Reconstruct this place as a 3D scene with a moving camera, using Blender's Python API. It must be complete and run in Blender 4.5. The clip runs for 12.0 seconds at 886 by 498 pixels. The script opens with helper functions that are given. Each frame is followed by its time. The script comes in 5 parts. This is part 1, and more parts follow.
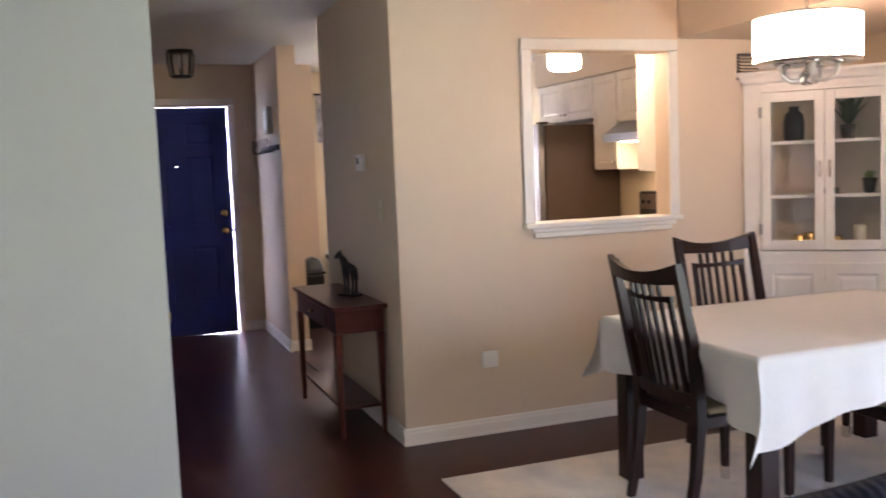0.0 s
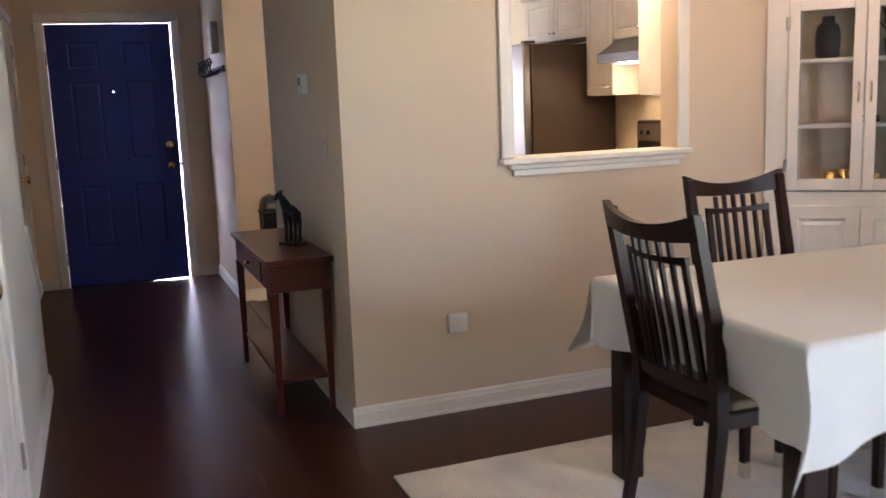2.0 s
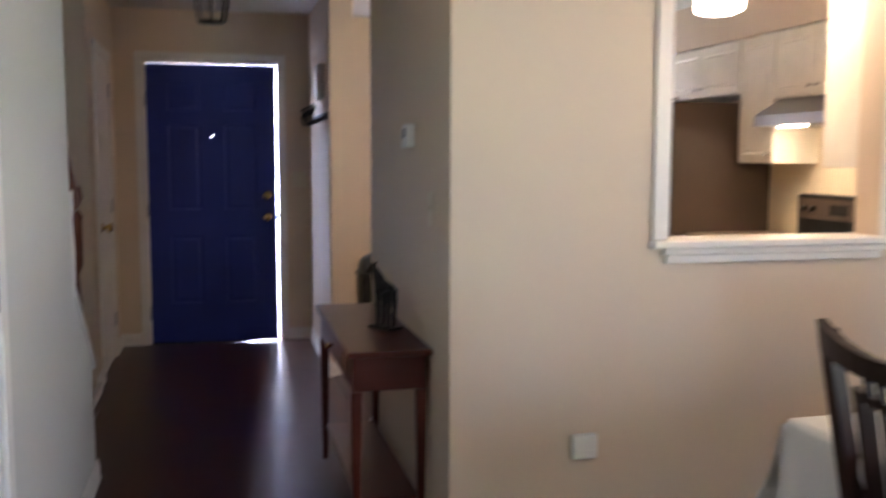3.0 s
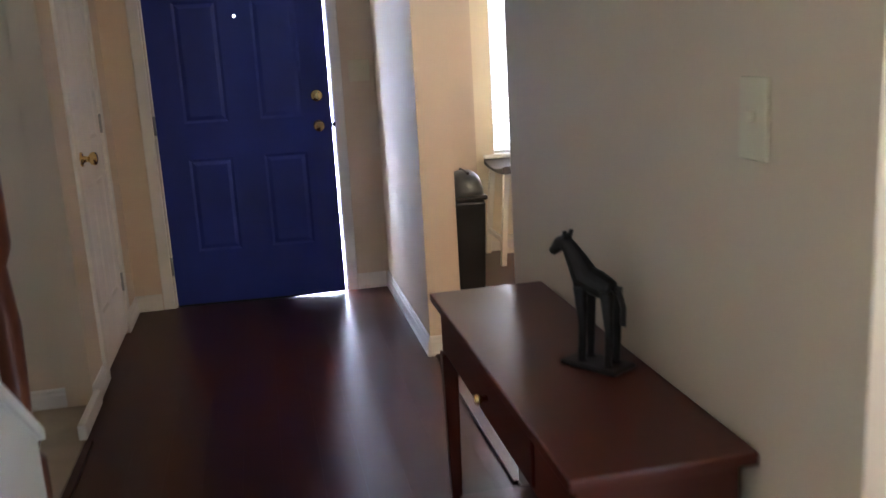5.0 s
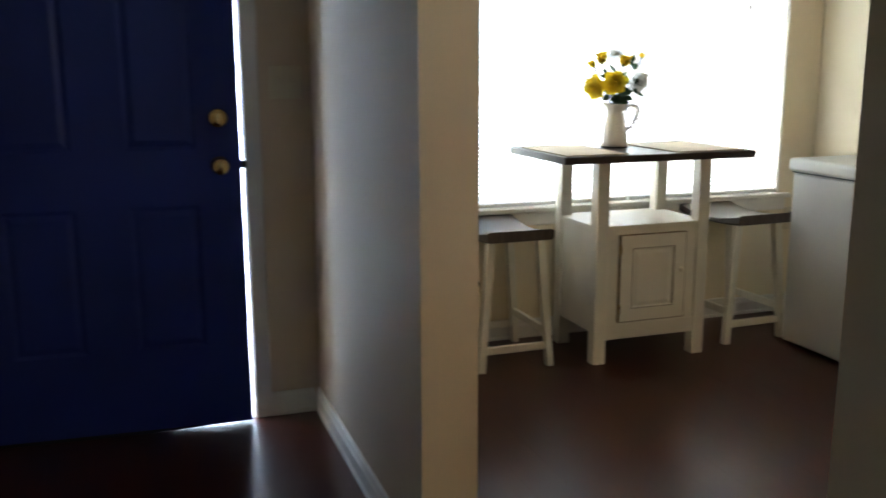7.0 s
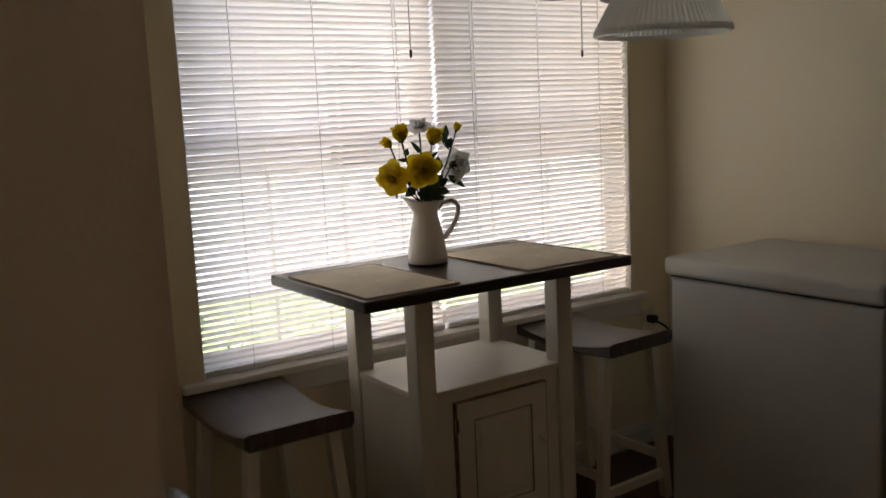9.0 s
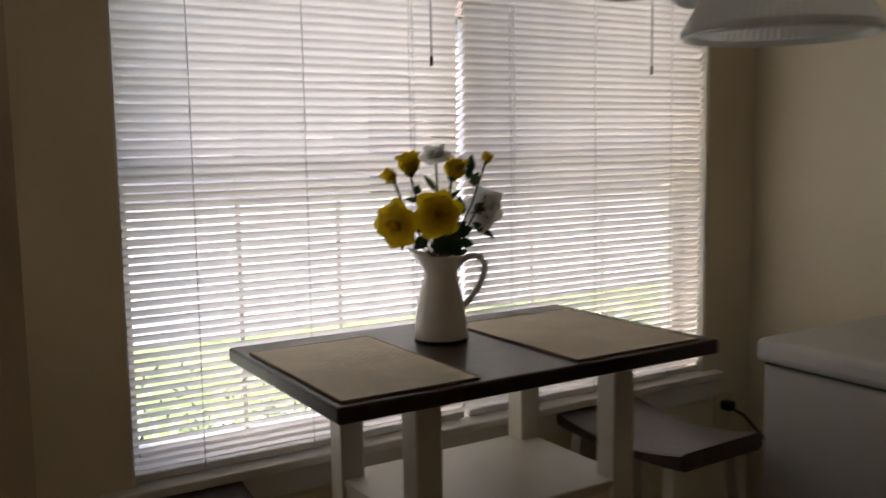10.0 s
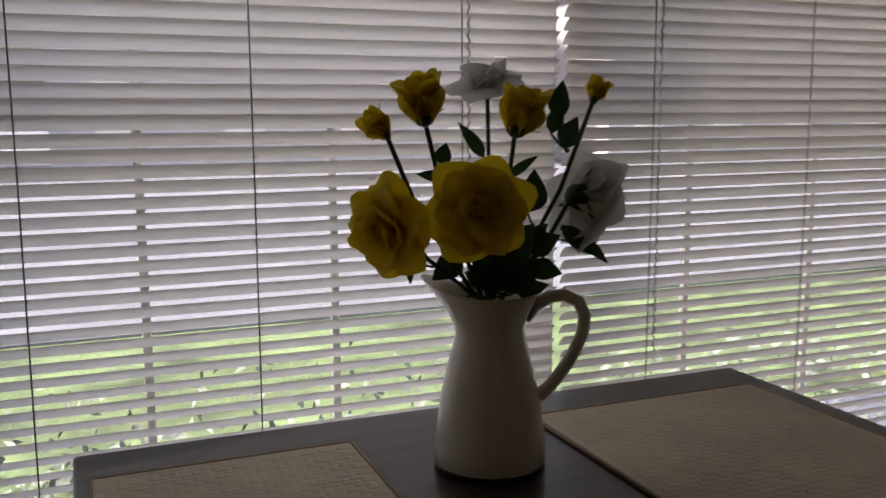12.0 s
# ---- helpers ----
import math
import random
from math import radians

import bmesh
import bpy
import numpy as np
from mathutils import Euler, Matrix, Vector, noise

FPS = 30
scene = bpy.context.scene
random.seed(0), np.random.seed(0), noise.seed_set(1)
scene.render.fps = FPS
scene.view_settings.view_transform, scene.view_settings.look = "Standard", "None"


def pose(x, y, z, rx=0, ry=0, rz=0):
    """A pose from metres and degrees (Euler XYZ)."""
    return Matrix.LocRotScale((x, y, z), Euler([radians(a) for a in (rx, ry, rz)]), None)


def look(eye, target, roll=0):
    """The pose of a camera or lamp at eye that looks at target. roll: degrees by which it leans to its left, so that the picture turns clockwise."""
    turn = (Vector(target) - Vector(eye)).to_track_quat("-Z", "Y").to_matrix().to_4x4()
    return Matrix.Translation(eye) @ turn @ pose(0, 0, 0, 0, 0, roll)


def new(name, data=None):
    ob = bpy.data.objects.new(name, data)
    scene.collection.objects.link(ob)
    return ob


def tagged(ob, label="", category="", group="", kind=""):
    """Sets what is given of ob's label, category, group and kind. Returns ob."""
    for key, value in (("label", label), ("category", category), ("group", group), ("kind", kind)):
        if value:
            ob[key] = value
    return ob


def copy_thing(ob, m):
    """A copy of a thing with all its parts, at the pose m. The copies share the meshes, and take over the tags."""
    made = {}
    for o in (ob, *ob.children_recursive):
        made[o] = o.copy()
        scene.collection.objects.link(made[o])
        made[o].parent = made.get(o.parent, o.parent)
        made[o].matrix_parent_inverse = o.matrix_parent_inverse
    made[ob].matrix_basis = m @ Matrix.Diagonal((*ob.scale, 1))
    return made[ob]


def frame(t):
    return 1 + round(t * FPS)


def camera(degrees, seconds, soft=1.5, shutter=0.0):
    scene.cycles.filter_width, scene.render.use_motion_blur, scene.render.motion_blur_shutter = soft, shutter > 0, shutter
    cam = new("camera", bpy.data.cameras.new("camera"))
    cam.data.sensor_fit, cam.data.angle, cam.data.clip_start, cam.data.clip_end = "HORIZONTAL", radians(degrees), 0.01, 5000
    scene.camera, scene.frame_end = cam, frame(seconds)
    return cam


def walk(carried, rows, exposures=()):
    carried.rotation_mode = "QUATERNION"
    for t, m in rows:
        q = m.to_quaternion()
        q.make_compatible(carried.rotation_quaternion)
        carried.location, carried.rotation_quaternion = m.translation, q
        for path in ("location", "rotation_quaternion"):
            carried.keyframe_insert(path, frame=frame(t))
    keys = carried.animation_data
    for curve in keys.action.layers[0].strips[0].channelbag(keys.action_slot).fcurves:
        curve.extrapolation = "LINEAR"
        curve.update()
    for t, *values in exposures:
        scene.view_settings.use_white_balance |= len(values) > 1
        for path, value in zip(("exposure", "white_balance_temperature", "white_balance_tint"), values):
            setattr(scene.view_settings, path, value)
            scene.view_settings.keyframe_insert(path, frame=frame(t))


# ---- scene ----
# the camera and its walk
cam = camera(52.1, 12.0, shutter=0.5)
PATH = [
    (0, (0.092, 0.031, 1.408), (0.78, 1.9, 1.234), -2.3),
    (0.5, (0.139, 0.055, 1.401), (0.952, 1.871, 1.197), -3.1),
    (0.9, (0.288, 0.202, 1.393), (1.107, 2.01, 1.15), -4.8),
    (1, (0.343, 0.216, 1.38), (1.137, 2.038, 1.157), -5.0),
    (1.2, (0.422, 0.291, 1.394), (1.16, 2.137, 1.175), -3.8),
    (1.5, (0.484, 0.424, 1.38), (1.173, 2.277, 1.079), -2.3),
    (2, (0.523, 0.785, 1.364), (1.218, 2.632, 1.041), -2.2),
    (2.5, (0.633, 1.172, 1.358), (1.377, 3.019, 1.175), -2.0),
    (2.8, (0.712, 1.396, 1.397), (1.272, 3.311, 1.255), -1.6),
    (3, (0.734, 1.564, 1.386), (1.212, 3.496, 1.184), 0.2),
    (3.2, (0.736, 1.729, 1.361), (1.11, 3.678, 1.11), -0.1),
    (4.8, (0.752, 3.28, 1.35), (1.104, 5.207, 0.948), -2.7),
    (5, (0.771, 3.482, 1.334), (1.14, 5.397, 0.891), -3.3),
    (5.5, (0.795, 3.933, 1.371), (1.045, 5.875, 0.963), -1.0),
    (6, (0.705, 4.389, 1.364), (0.927, 6.336, 0.964), -1.9),
    (6.2, (0.741, 4.552, 1.364), (1.003, 6.475, 0.882), -4.3),
    (6.5, (0.761, 4.85, 1.306), (1.217, 6.717, 0.751), -2.5),
    (6.9, (0.791, 5.209, 1.282), (1.388, 7.076, 0.885), -0.9),
    (7, (0.785, 5.255, 1.263), (1.43, 7.107, 0.87), -0.2),
    (7.2, (0.811, 5.418, 1.246), (1.559, 7.23, 0.849), -1.5),
    (8.8, (1.299, 6.507, 1.327), (2.413, 8.131, 0.977), -2.4),
    (9, (1.382, 6.588, 1.349), (2.49, 8.227, 1.055), -2.7),
    (9.2, (1.417, 6.726, 1.347), (2.537, 8.356, 1.044), -3.2),
    (9.5, (1.566, 6.852, 1.341), (2.639, 8.512, 1.036), -3.0),
    (9.9, (1.798, 7.043, 1.366), (2.82, 8.748, 1.143), -1.6),
    (10, (1.803, 7.133, 1.338), (2.845, 8.825, 1.111), -0.9),
    (10.5, (1.99, 7.436, 1.308), (3.001, 9.143, 1.053), -1.9),
    (11, (2.173, 7.666, 1.302), (3.063, 9.431, 0.999), -3.1),
    (11.5, (2.357, 7.836, 1.301), (3.17, 9.639, 1.007), -0.4),
    (12, (2.426, 7.961, 1.286), (3.175, 9.792, 0.99), -0.3),
]
EXPOSURE = [(0.0, 5.3, 6300, 29), (1.5, 5.2, 6300, 27), (2.0, 5.25, 6230, 25), (2.5, 5.2, 6150, 24), (3.2, 5.4, 5850, 22), (5.0, 5.95, 5850, 16), (5.5, 5.9, 5850, 14), (6.0, 5.75, 5750, 9), (6.5, 5.35, 5600, 5), (7.0, 4.55, 5900, 1), (7.2, 4.2, 6000, 1), (8.8, 2.5, 6950, 15), (9.5, 2.3, 6900, 15), (10.5, 1.98, 6800, 15), (11.0, 1.82, 6750, 16), (12.0, 1.1, 6600, 18)]
walk(cam, [(t, look(eye, target, roll)) for t, eye, target, roll in PATH], EXPOSURE)

# daylight and lamp strengths
SIDE_FILL, SHADE, KLAMP, HOODL, DOORD, NOOKD = 2.6, 0.70, 1.8, 3.0, 6.5, 0.36
DOOR_AJAR = 3.5

# ---- world, sun and daylight ----
world = bpy.data.worlds.new("overcast_world")
scene.world = world
world.use_nodes = True
wn = world.node_tree.nodes
wn.clear()
sky = wn.new("ShaderNodeTexSky")
sky.sky_type = "NISHITA"
sky.sun_disc = False
sky.sun_elevation = radians(52)
sky.sun_rotation = radians(272)
sky.dust_density = 7.0
sky.ozone_density = 0.4
sky_bg = wn.new("ShaderNodeBackground")
sky_bg.inputs["Strength"].default_value = 0.15
sky_out = wn.new("ShaderNodeOutputWorld")
world.node_tree.links.new(sky.outputs["Color"], sky_bg.inputs["Color"])
world.node_tree.links.new(sky_bg.outputs["Background"], sky_out.inputs["Surface"])

sun_data = bpy.data.lights.new("sun", "SUN")
sun_data.energy = 5.0
sun_data.angle = radians(3)
sun_data.color = (1.0, 0.95, 0.88)
sun = new("sun", sun_data)
sun.matrix_world = look((-6.5, -0.2, 9.0), (0, 0, 0))


def area_lamp(name, eye, target, w, h, power, colour):
    d = bpy.data.lights.new(name, "AREA")
    d.shape, d.size, d.size_y, d.energy, d.color = "RECTANGLE", w, h, power, colour
    ob = new(name, d)
    ob.matrix_world = look(eye, target)
    return ob


# added lamp in an unseen opening, cool fill on the dining side, not the hall
area_lamp("unseen_side_daylight", (4.27, -0.55, 1.15), (1.2, 1.75, 0.9), 1.6, 1.9, SIDE_FILL, (0.78, 0.91, 1.0))
area_lamp("door_daylight", (0.95, 8.95, 1.05), (1.41, 7.7, 0.85), 0.5, 2.0, DOORD, (0.72, 0.82, 1.0))

area_lamp("window_daylight", (3.07, 9.035, 1.36), (3.35, 7.6, 1.25), 1.6, 1.35, NOOKD, (0.98, 0.97, 0.92))

# ---- materials ----


def mat(name, colour, rough=0.6, metal=0.0, vary=0.06, scale=6.0, bump=0.0, bump_scale=60.0, spec=0.5, stretch=(1, 1, 1), per_object=0.0, dark=None, fine=0.0, coat=0.0, uneven=0.2, detail=5.0):
    """A surface with broad and fine variation of its colour, its gloss and its relief."""
    m = bpy.data.materials.new(name)
    m.use_nodes = True
    nt = m.node_tree
    nt.nodes.clear()
    out = nt.nodes.new("ShaderNodeOutputMaterial")
    b = nt.nodes.new("ShaderNodeBsdfPrincipled")
    nt.links.new(b.outputs[0], out.inputs["Surface"])
    co = nt.nodes.new("ShaderNodeTexCoord")
    mp = nt.nodes.new("ShaderNodeMapping")
    mp.inputs["Scale"].default_value = stretch
    nt.links.new(co.outputs["Object"], mp.inputs["Vector"])
    n1 = nt.nodes.new("ShaderNodeTexNoise")
    n1.inputs["Scale"].default_value = scale
    n1.inputs["Detail"].default_value = detail
    n2 = nt.nodes.new("ShaderNodeTexNoise")
    n2.inputs["Scale"].default_value = bump_scale
    n2.inputs["Detail"].default_value = 3
    for n in (n1, n2):
        nt.links.new(mp.outputs["Vector"], n.inputs["Vector"])
    lo = dark or tuple(max(0, c * (1 - 2.2 * vary)) for c in colour)
    hi = tuple(min(1, c * (1 + 1.2 * vary)) for c in colour)
    mix = nt.nodes.new("ShaderNodeMix")
    mix.data_type = "RGBA"
    mix.inputs["A"].default_value = (*lo, 1)
    mix.inputs["B"].default_value = (*hi, 1)
    ramp = nt.nodes.new("ShaderNodeMapRange")
    ramp.inputs["From Min"].default_value = 0.3
    ramp.inputs["From Max"].default_value = 0.7
    nt.links.new(n1.outputs["Fac"], ramp.inputs["Value"])
    nt.links.new(ramp.outputs["Result"], mix.inputs["Factor"])
    last = mix.outputs["Result"]
    if fine:
        hs = nt.nodes.new("ShaderNodeHueSaturation")
        fr = nt.nodes.new("ShaderNodeMapRange")
        fr.inputs["From Min"].default_value, fr.inputs["From Max"].default_value = 0.3, 0.7
        fr.inputs["To Min"].default_value, fr.inputs["To Max"].default_value = 1 - fine, 1 + fine
        nt.links.new(n2.outputs["Fac"], fr.inputs["Value"])
        nt.links.new(fr.outputs["Result"], hs.inputs["Value"])
        nt.links.new(last, hs.inputs["Color"])
        last = hs.outputs["Color"]
    if per_object:
        info = nt.nodes.new("ShaderNodeObjectInfo")
        hs2 = nt.nodes.new("ShaderNodeHueSaturation")
        pr = nt.nodes.new("ShaderNodeMapRange")
        pr.inputs["To Min"].default_value, pr.inputs["To Max"].default_value = 1 - per_object, 1 + per_object
        nt.links.new(info.outputs["Random"], pr.inputs["Value"])
        nt.links.new(pr.outputs["Result"], hs2.inputs["Value"])
        nt.links.new(last, hs2.inputs["Color"])
        last = hs2.outputs["Color"]
    nt.links.new(last, b.inputs["Base Color"])
    b.inputs["Metallic"].default_value = metal
    b.inputs["Specular IOR Level"].default_value = spec
    b.inputs["Coat Weight"].default_value = coat
    b.inputs["Coat Roughness"].default_value = 0.12
    rr = nt.nodes.new("ShaderNodeMapRange")
    rr.inputs["To Min"].default_value, rr.inputs["To Max"].default_value = max(0.02, rough * (1 - uneven)), min(1, rough * (1 + uneven))
    nt.links.new(n1.outputs["Fac"], rr.inputs["Value"])
    nt.links.new(rr.outputs["Result"], b.inputs["Roughness"])
    if bump:
        bp = nt.nodes.new("ShaderNodeBump")
        bp.inputs["Strength"].default_value = bump
        bp.inputs["Distance"].default_value = 0.004
        nt.links.new(n2.outputs["Fac"], bp.inputs["Height"])
        nt.links.new(bp.outputs["Normal"], b.inputs["Normal"])
    return m


def glow(name, colour, strength):
    m = bpy.data.materials.new(name)
    m.use_nodes = True
    nt = m.node_tree
    nt.nodes.clear()
    out = nt.nodes.new("ShaderNodeOutputMaterial")
    e = nt.nodes.new("ShaderNodeEmission")
    e.inputs["Color"].default_value = (*colour, 1)
    e.inputs["Strength"].default_value = strength
    nt.links.new(e.outputs[0], out.inputs["Surface"])
    return m


def thin(name, colour, through_part, rough=0.5, vary=0.05):
    """A thin sheet that lets part of the light through: slats, petals, cloth."""
    m = mat(name, colour, rough, vary=vary, scale=14, bump=0.15, bump_scale=90)
    nt = m.node_tree
    b = next(n for n in nt.nodes if n.type == "BSDF_PRINCIPLED")
    out = next(n for n in nt.nodes if n.type == "OUTPUT_MATERIAL")
    tr = nt.nodes.new("ShaderNodeBsdfTranslucent")
    tr.inputs["Color"].default_value = (*colour, 1)
    mx = nt.nodes.new("ShaderNodeMixShader")
    mx.inputs["Fac"].default_value = through_part
    nt.links.new(b.outputs[0], mx.inputs[1])
    nt.links.new(tr.outputs[0], mx.inputs[2])
    nt.links.new(mx.outputs[0], out.inputs["Surface"])
    return m


def glass_mat(name, tint=(1, 1, 1), rough=0.0):
    m = bpy.data.materials.new(name)
    m.use_nodes = True
    nt = m.node_tree
    nt.nodes.clear()
    out = nt.nodes.new("ShaderNodeOutputMaterial")
    t = nt.nodes.new("ShaderNodeBsdfTransparent")
    t.inputs["Color"].default_value = (*tint, 1)
    g = nt.nodes.new("ShaderNodeBsdfGlossy")
    g.inputs["Roughness"].default_value = rough
    f = nt.nodes.new("ShaderNodeLayerWeight")
    f.inputs["Blend"].default_value = 0.5
    p = nt.nodes.new("ShaderNodeMath")
    p.operation = "POWER"
    p.inputs[1].default_value = 4.0
    a = nt.nodes.new("ShaderNodeMath")
    a.operation = "MULTIPLY_ADD"
    a.inputs[1].default_value, a.inputs[2].default_value = 0.7, 0.06
    mx = nt.nodes.new("ShaderNodeMixShader")
    nt.links.new(f.outputs["Facing"], p.inputs[0])
    nt.links.new(p.outputs[0], a.inputs[0])
    nt.links.new(a.outputs[0], mx.inputs["Fac"])
    nt.links.new(t.outputs[0], mx.inputs[1])
    nt.links.new(g.outputs[0], mx.inputs[2])
    nt.links.new(mx.outputs[0], out.inputs["Surface"])
    return m


def ridged(name, colour, rough, wave_scale, depth, axis="X", metal=0.0, vary=0.05):
    """A woven or ribbed surface: fine parallel ridges as relief."""
    m = mat(name, colour, rough, metal=metal, vary=vary, scale=9)
    nt = m.node_tree
    b = next(n for n in nt.nodes if n.type == "BSDF_PRINCIPLED")
    co = nt.nodes.new("ShaderNodeTexCoord")
    w = nt.nodes.new("ShaderNodeTexWave")
    w.bands_direction = axis
    w.inputs["Scale"].default_value = wave_scale
    w.inputs["Distortion"].default_value = 0.6
    bp = nt.nodes.new("ShaderNodeBump")
    bp.inputs["Strength"].default_value = depth
    bp.inputs["Distance"].default_value = 0.004
    nt.links.new(co.outputs["Object"], w.inputs["Vector"])
    nt.links.new(w.outputs["Fac"], bp.inputs["Height"])
    nt.links.new(bp.outputs["Normal"], b.inputs["Normal"])
    return m


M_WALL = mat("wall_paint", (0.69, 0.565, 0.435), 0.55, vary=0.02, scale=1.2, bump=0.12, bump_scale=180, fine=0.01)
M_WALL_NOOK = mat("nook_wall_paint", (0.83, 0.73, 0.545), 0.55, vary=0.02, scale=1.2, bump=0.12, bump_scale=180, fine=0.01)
M_WALL_PALE = mat("pale_wall_paint", (0.60, 0.59, 0.545), 0.55, vary=0.02, scale=1.2, bump=0.12, bump_scale=180)
M_CEIL = mat("ceiling_paint", (0.72, 0.70, 0.66), 0.85, vary=0.02, scale=2, bump=0.5, bump_scale=120)
M_TRIM = mat("white_trim_paint", (0.78, 0.75, 0.70), 0.35, vary=0.02, scale=5, bump=0.04)
M_WHITE = mat("white_paint", (0.83, 0.80, 0.77), 0.4, vary=0.03, scale=4, bump=0.06, bump_scale=40)
M_CREAM = mat("cream_cabinet_paint", (0.80, 0.755, 0.66), 0.4, vary=0.04, scale=5, bump=0.06)
M_BLUE = mat("blue_door_paint", (0.013, 0.029, 0.250), 0.50, vary=0.10, scale=3, bump=0.10, bump_scale=70)
M_FLOOR = mat("dark_hardwood", (0.052, 0.0145, 0.0105), 0.29, vary=0.03, scale=2, bump_scale=30, stretch=(7, 0.7, 1), per_object=0.06, spec=0.26, uneven=0.02, detail=0.5)
M_WOODD = mat("espresso_wood", (0.022, 0.0085, 0.0065), 0.32, spec=0.22, vary=0.16, scale=7, bump=0.04, bump_scale=40, stretch=(1, 1, 0.2), fine=0.12)
M_CONS = mat("mahogany_wood", (0.085, 0.0165, 0.010), 0.29, spec=0.38, vary=0.04, scale=2, bump_scale=40, stretch=(6, 0.6, 6), uneven=0.02, detail=0.5)
M_NEWEL = mat("red_brown_wood", (0.15, 0.042, 0.02), 0.3, vary=0.2, scale=8, bump=0.05, stretch=(1, 1, 0.2))
M_TOPW = mat("grey_brown_wood", (0.036, 0.024, 0.020), 0.285, uneven=0.01, vary=0.28, scale=6, bump=0.08, bump_scale=50, stretch=(0.8, 9, 1), fine=0.15)
# stool seat wood, base colour lightened to hold the window's sheen on top
M_SEAT_SHEEN = mat("sheen_grey_brown_seat", (0.085, 0.066, 0.058), 0.36, vary=0.18, scale=6, bump=0.05, bump_scale=50, stretch=(9, 0.8, 1), fine=0.08)
M_ARM = mat("satin_nickel_arm", (0.88, 0.85, 0.80), 0.42, metal=1.0, vary=0.03)
M_CLOTH = thin("white_tablecloth", (0.82, 0.80, 0.78), 0.12, 0.9, 0.012)
M_RUG = mat("cream_rug_wool", (0.74, 0.68, 0.61), 0.95, dark=(0.55, 0.54, 0.54), scale=4.5, bump=0.8, bump_scale=220, fine=0.12)
M_CARPET = mat("beige_carpet", (0.48, 0.39, 0.30), 0.95, vary=0.08, scale=5, bump=0.9, bump_scale=260, fine=0.15)
M_BRASS = mat("polished_brass", (0.83, 0.62, 0.28), 0.16, metal=1.0, vary=0.08, scale=20)
M_STEEL = mat("brushed_steel", (0.34, 0.34, 0.35), 0.38, metal=1.0, vary=0.03, scale=3)
M_CHROME = mat("nickel_metal", (0.75, 0.72, 0.68), 0.15, metal=1.0, vary=0.03)
M_IRON = mat("black_iron", (0.012, 0.011, 0.012), 0.45, vary=0.15, bump=0.1)
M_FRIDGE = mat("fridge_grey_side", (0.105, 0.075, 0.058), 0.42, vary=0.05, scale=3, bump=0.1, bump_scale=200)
M_FREEZ = mat("white_enamel", (0.66, 0.65, 0.63), 0.35, vary=0.04, scale=3, bump=0.18, bump_scale=150)
M_PLATE = mat("ivory_plastic", (0.70, 0.63, 0.48), 0.4, vary=0.02)
M_WPLAST = mat("white_plastic", (0.80, 0.79, 0.77), 0.35, vary=0.02)
M_BLACKP = mat("black_plastic", (0.012, 0.012, 0.013), 0.38, spec=0.35, vary=0.08, bump=0.05)
M_BINLID = mat("grey_plastic_lid", (0.075, 0.085, 0.090), 0.28, vary=0.06)
M_STATUE = mat("dark_carved_wood", (0.010, 0.007, 0.006), 0.4, vary=0.2, bump=0.3, bump_scale=60)
M_SLAT = thin("blind_slat_vinyl", (0.91, 0.875, 0.82), 0.52, 0.45, 0.02)
# same vinyl, darker and less translucent: weaker daylight on the right put into its colour
M_SLAT_DIM = thin("dimmer_lit_slat_vinyl", (0.83, 0.785, 0.72), 0.36, 0.45, 0.03)
M_CORD = mat("blind_cord", (0.45, 0.43, 0.42), 0.8)
M_VAL = thin("grey_patterned_fabric", (0.52, 0.50, 0.50), 0.25, 0.9, 0.3)
M_MATF = ridged("woven_straw", (0.80, 0.71, 0.58), 0.7, 55, 0.06, "Y", vary=0.06)
M_HEM = mat("brown_hem_tape", (0.40, 0.31, 0.22), 0.9, vary=0.1)
M_BED = mat("bed_leaf", (0.19, 0.23, 0.19), 0.7, vary=0.4, scale=12)
M_JUG = mat("white_glazed_ceramic", (0.74, 0.70, 0.66), 0.18, vary=0.03, scale=6)
M_YEL = thin("yellow_petal", (0.80, 0.60, 0.015), 0.35, 0.7, 0.12)
M_WPET = thin("white_petal", (0.80, 0.80, 0.80), 0.35, 0.7, 0.06)
M_LEAF = thin("dark_leaf", (0.020, 0.055, 0.020), 0.2, 0.5, 0.25)
M_STEM = mat("dark_stem", (0.020, 0.030, 0.012), 0.6, vary=0.2)
M_NAVY = ridged("navy_ribbed_fabric", (0.007, 0.010, 0.030), 0.9, 16, 0.8, "X", vary=0.2)
M_SOFA = mat("beige_upholstery", (0.40, 0.33, 0.25), 0.95, vary=0.08, scale=6, bump=0.7, bump_scale=240)
M_SEAT = mat("beige_seat_fabric", (0.42, 0.34, 0.22), 0.9, vary=0.08, scale=8, bump=0.5, bump_scale=260)
M_GLASS = glass_mat("clear_glass")
M_SHADEG = thin("ribbed_opal_glass", (0.80, 0.80, 0.78), 0.45, 0.15, 0.02)
M_SHADE = glow("lit_drum_shade", (1.0, 0.71, 0.44), SHADE)
M_KLAMP = glow("lit_opal_glass", (1.0, 0.76, 0.46), KLAMP)
M_HOODL = glow("lit_hood_bulb", (1.0, 0.74, 0.42), HOODL)
M_GRASS = mat("lawn_grass", (0.11, 0.165, 0.070), 0.9, vary=0.3, scale=3, bump=0.9, bump_scale=40, fine=0.3)
M_CONC = mat("grey_concrete", (0.38, 0.40, 0.45), 0.85, vary=0.12, scale=2, bump=0.3, bump_scale=60)
M_WALK = mat("grey_walk_concrete", (0.095, 0.108, 0.14), 0.85, vary=0.15, scale=3, bump=0.3, bump_scale=60)
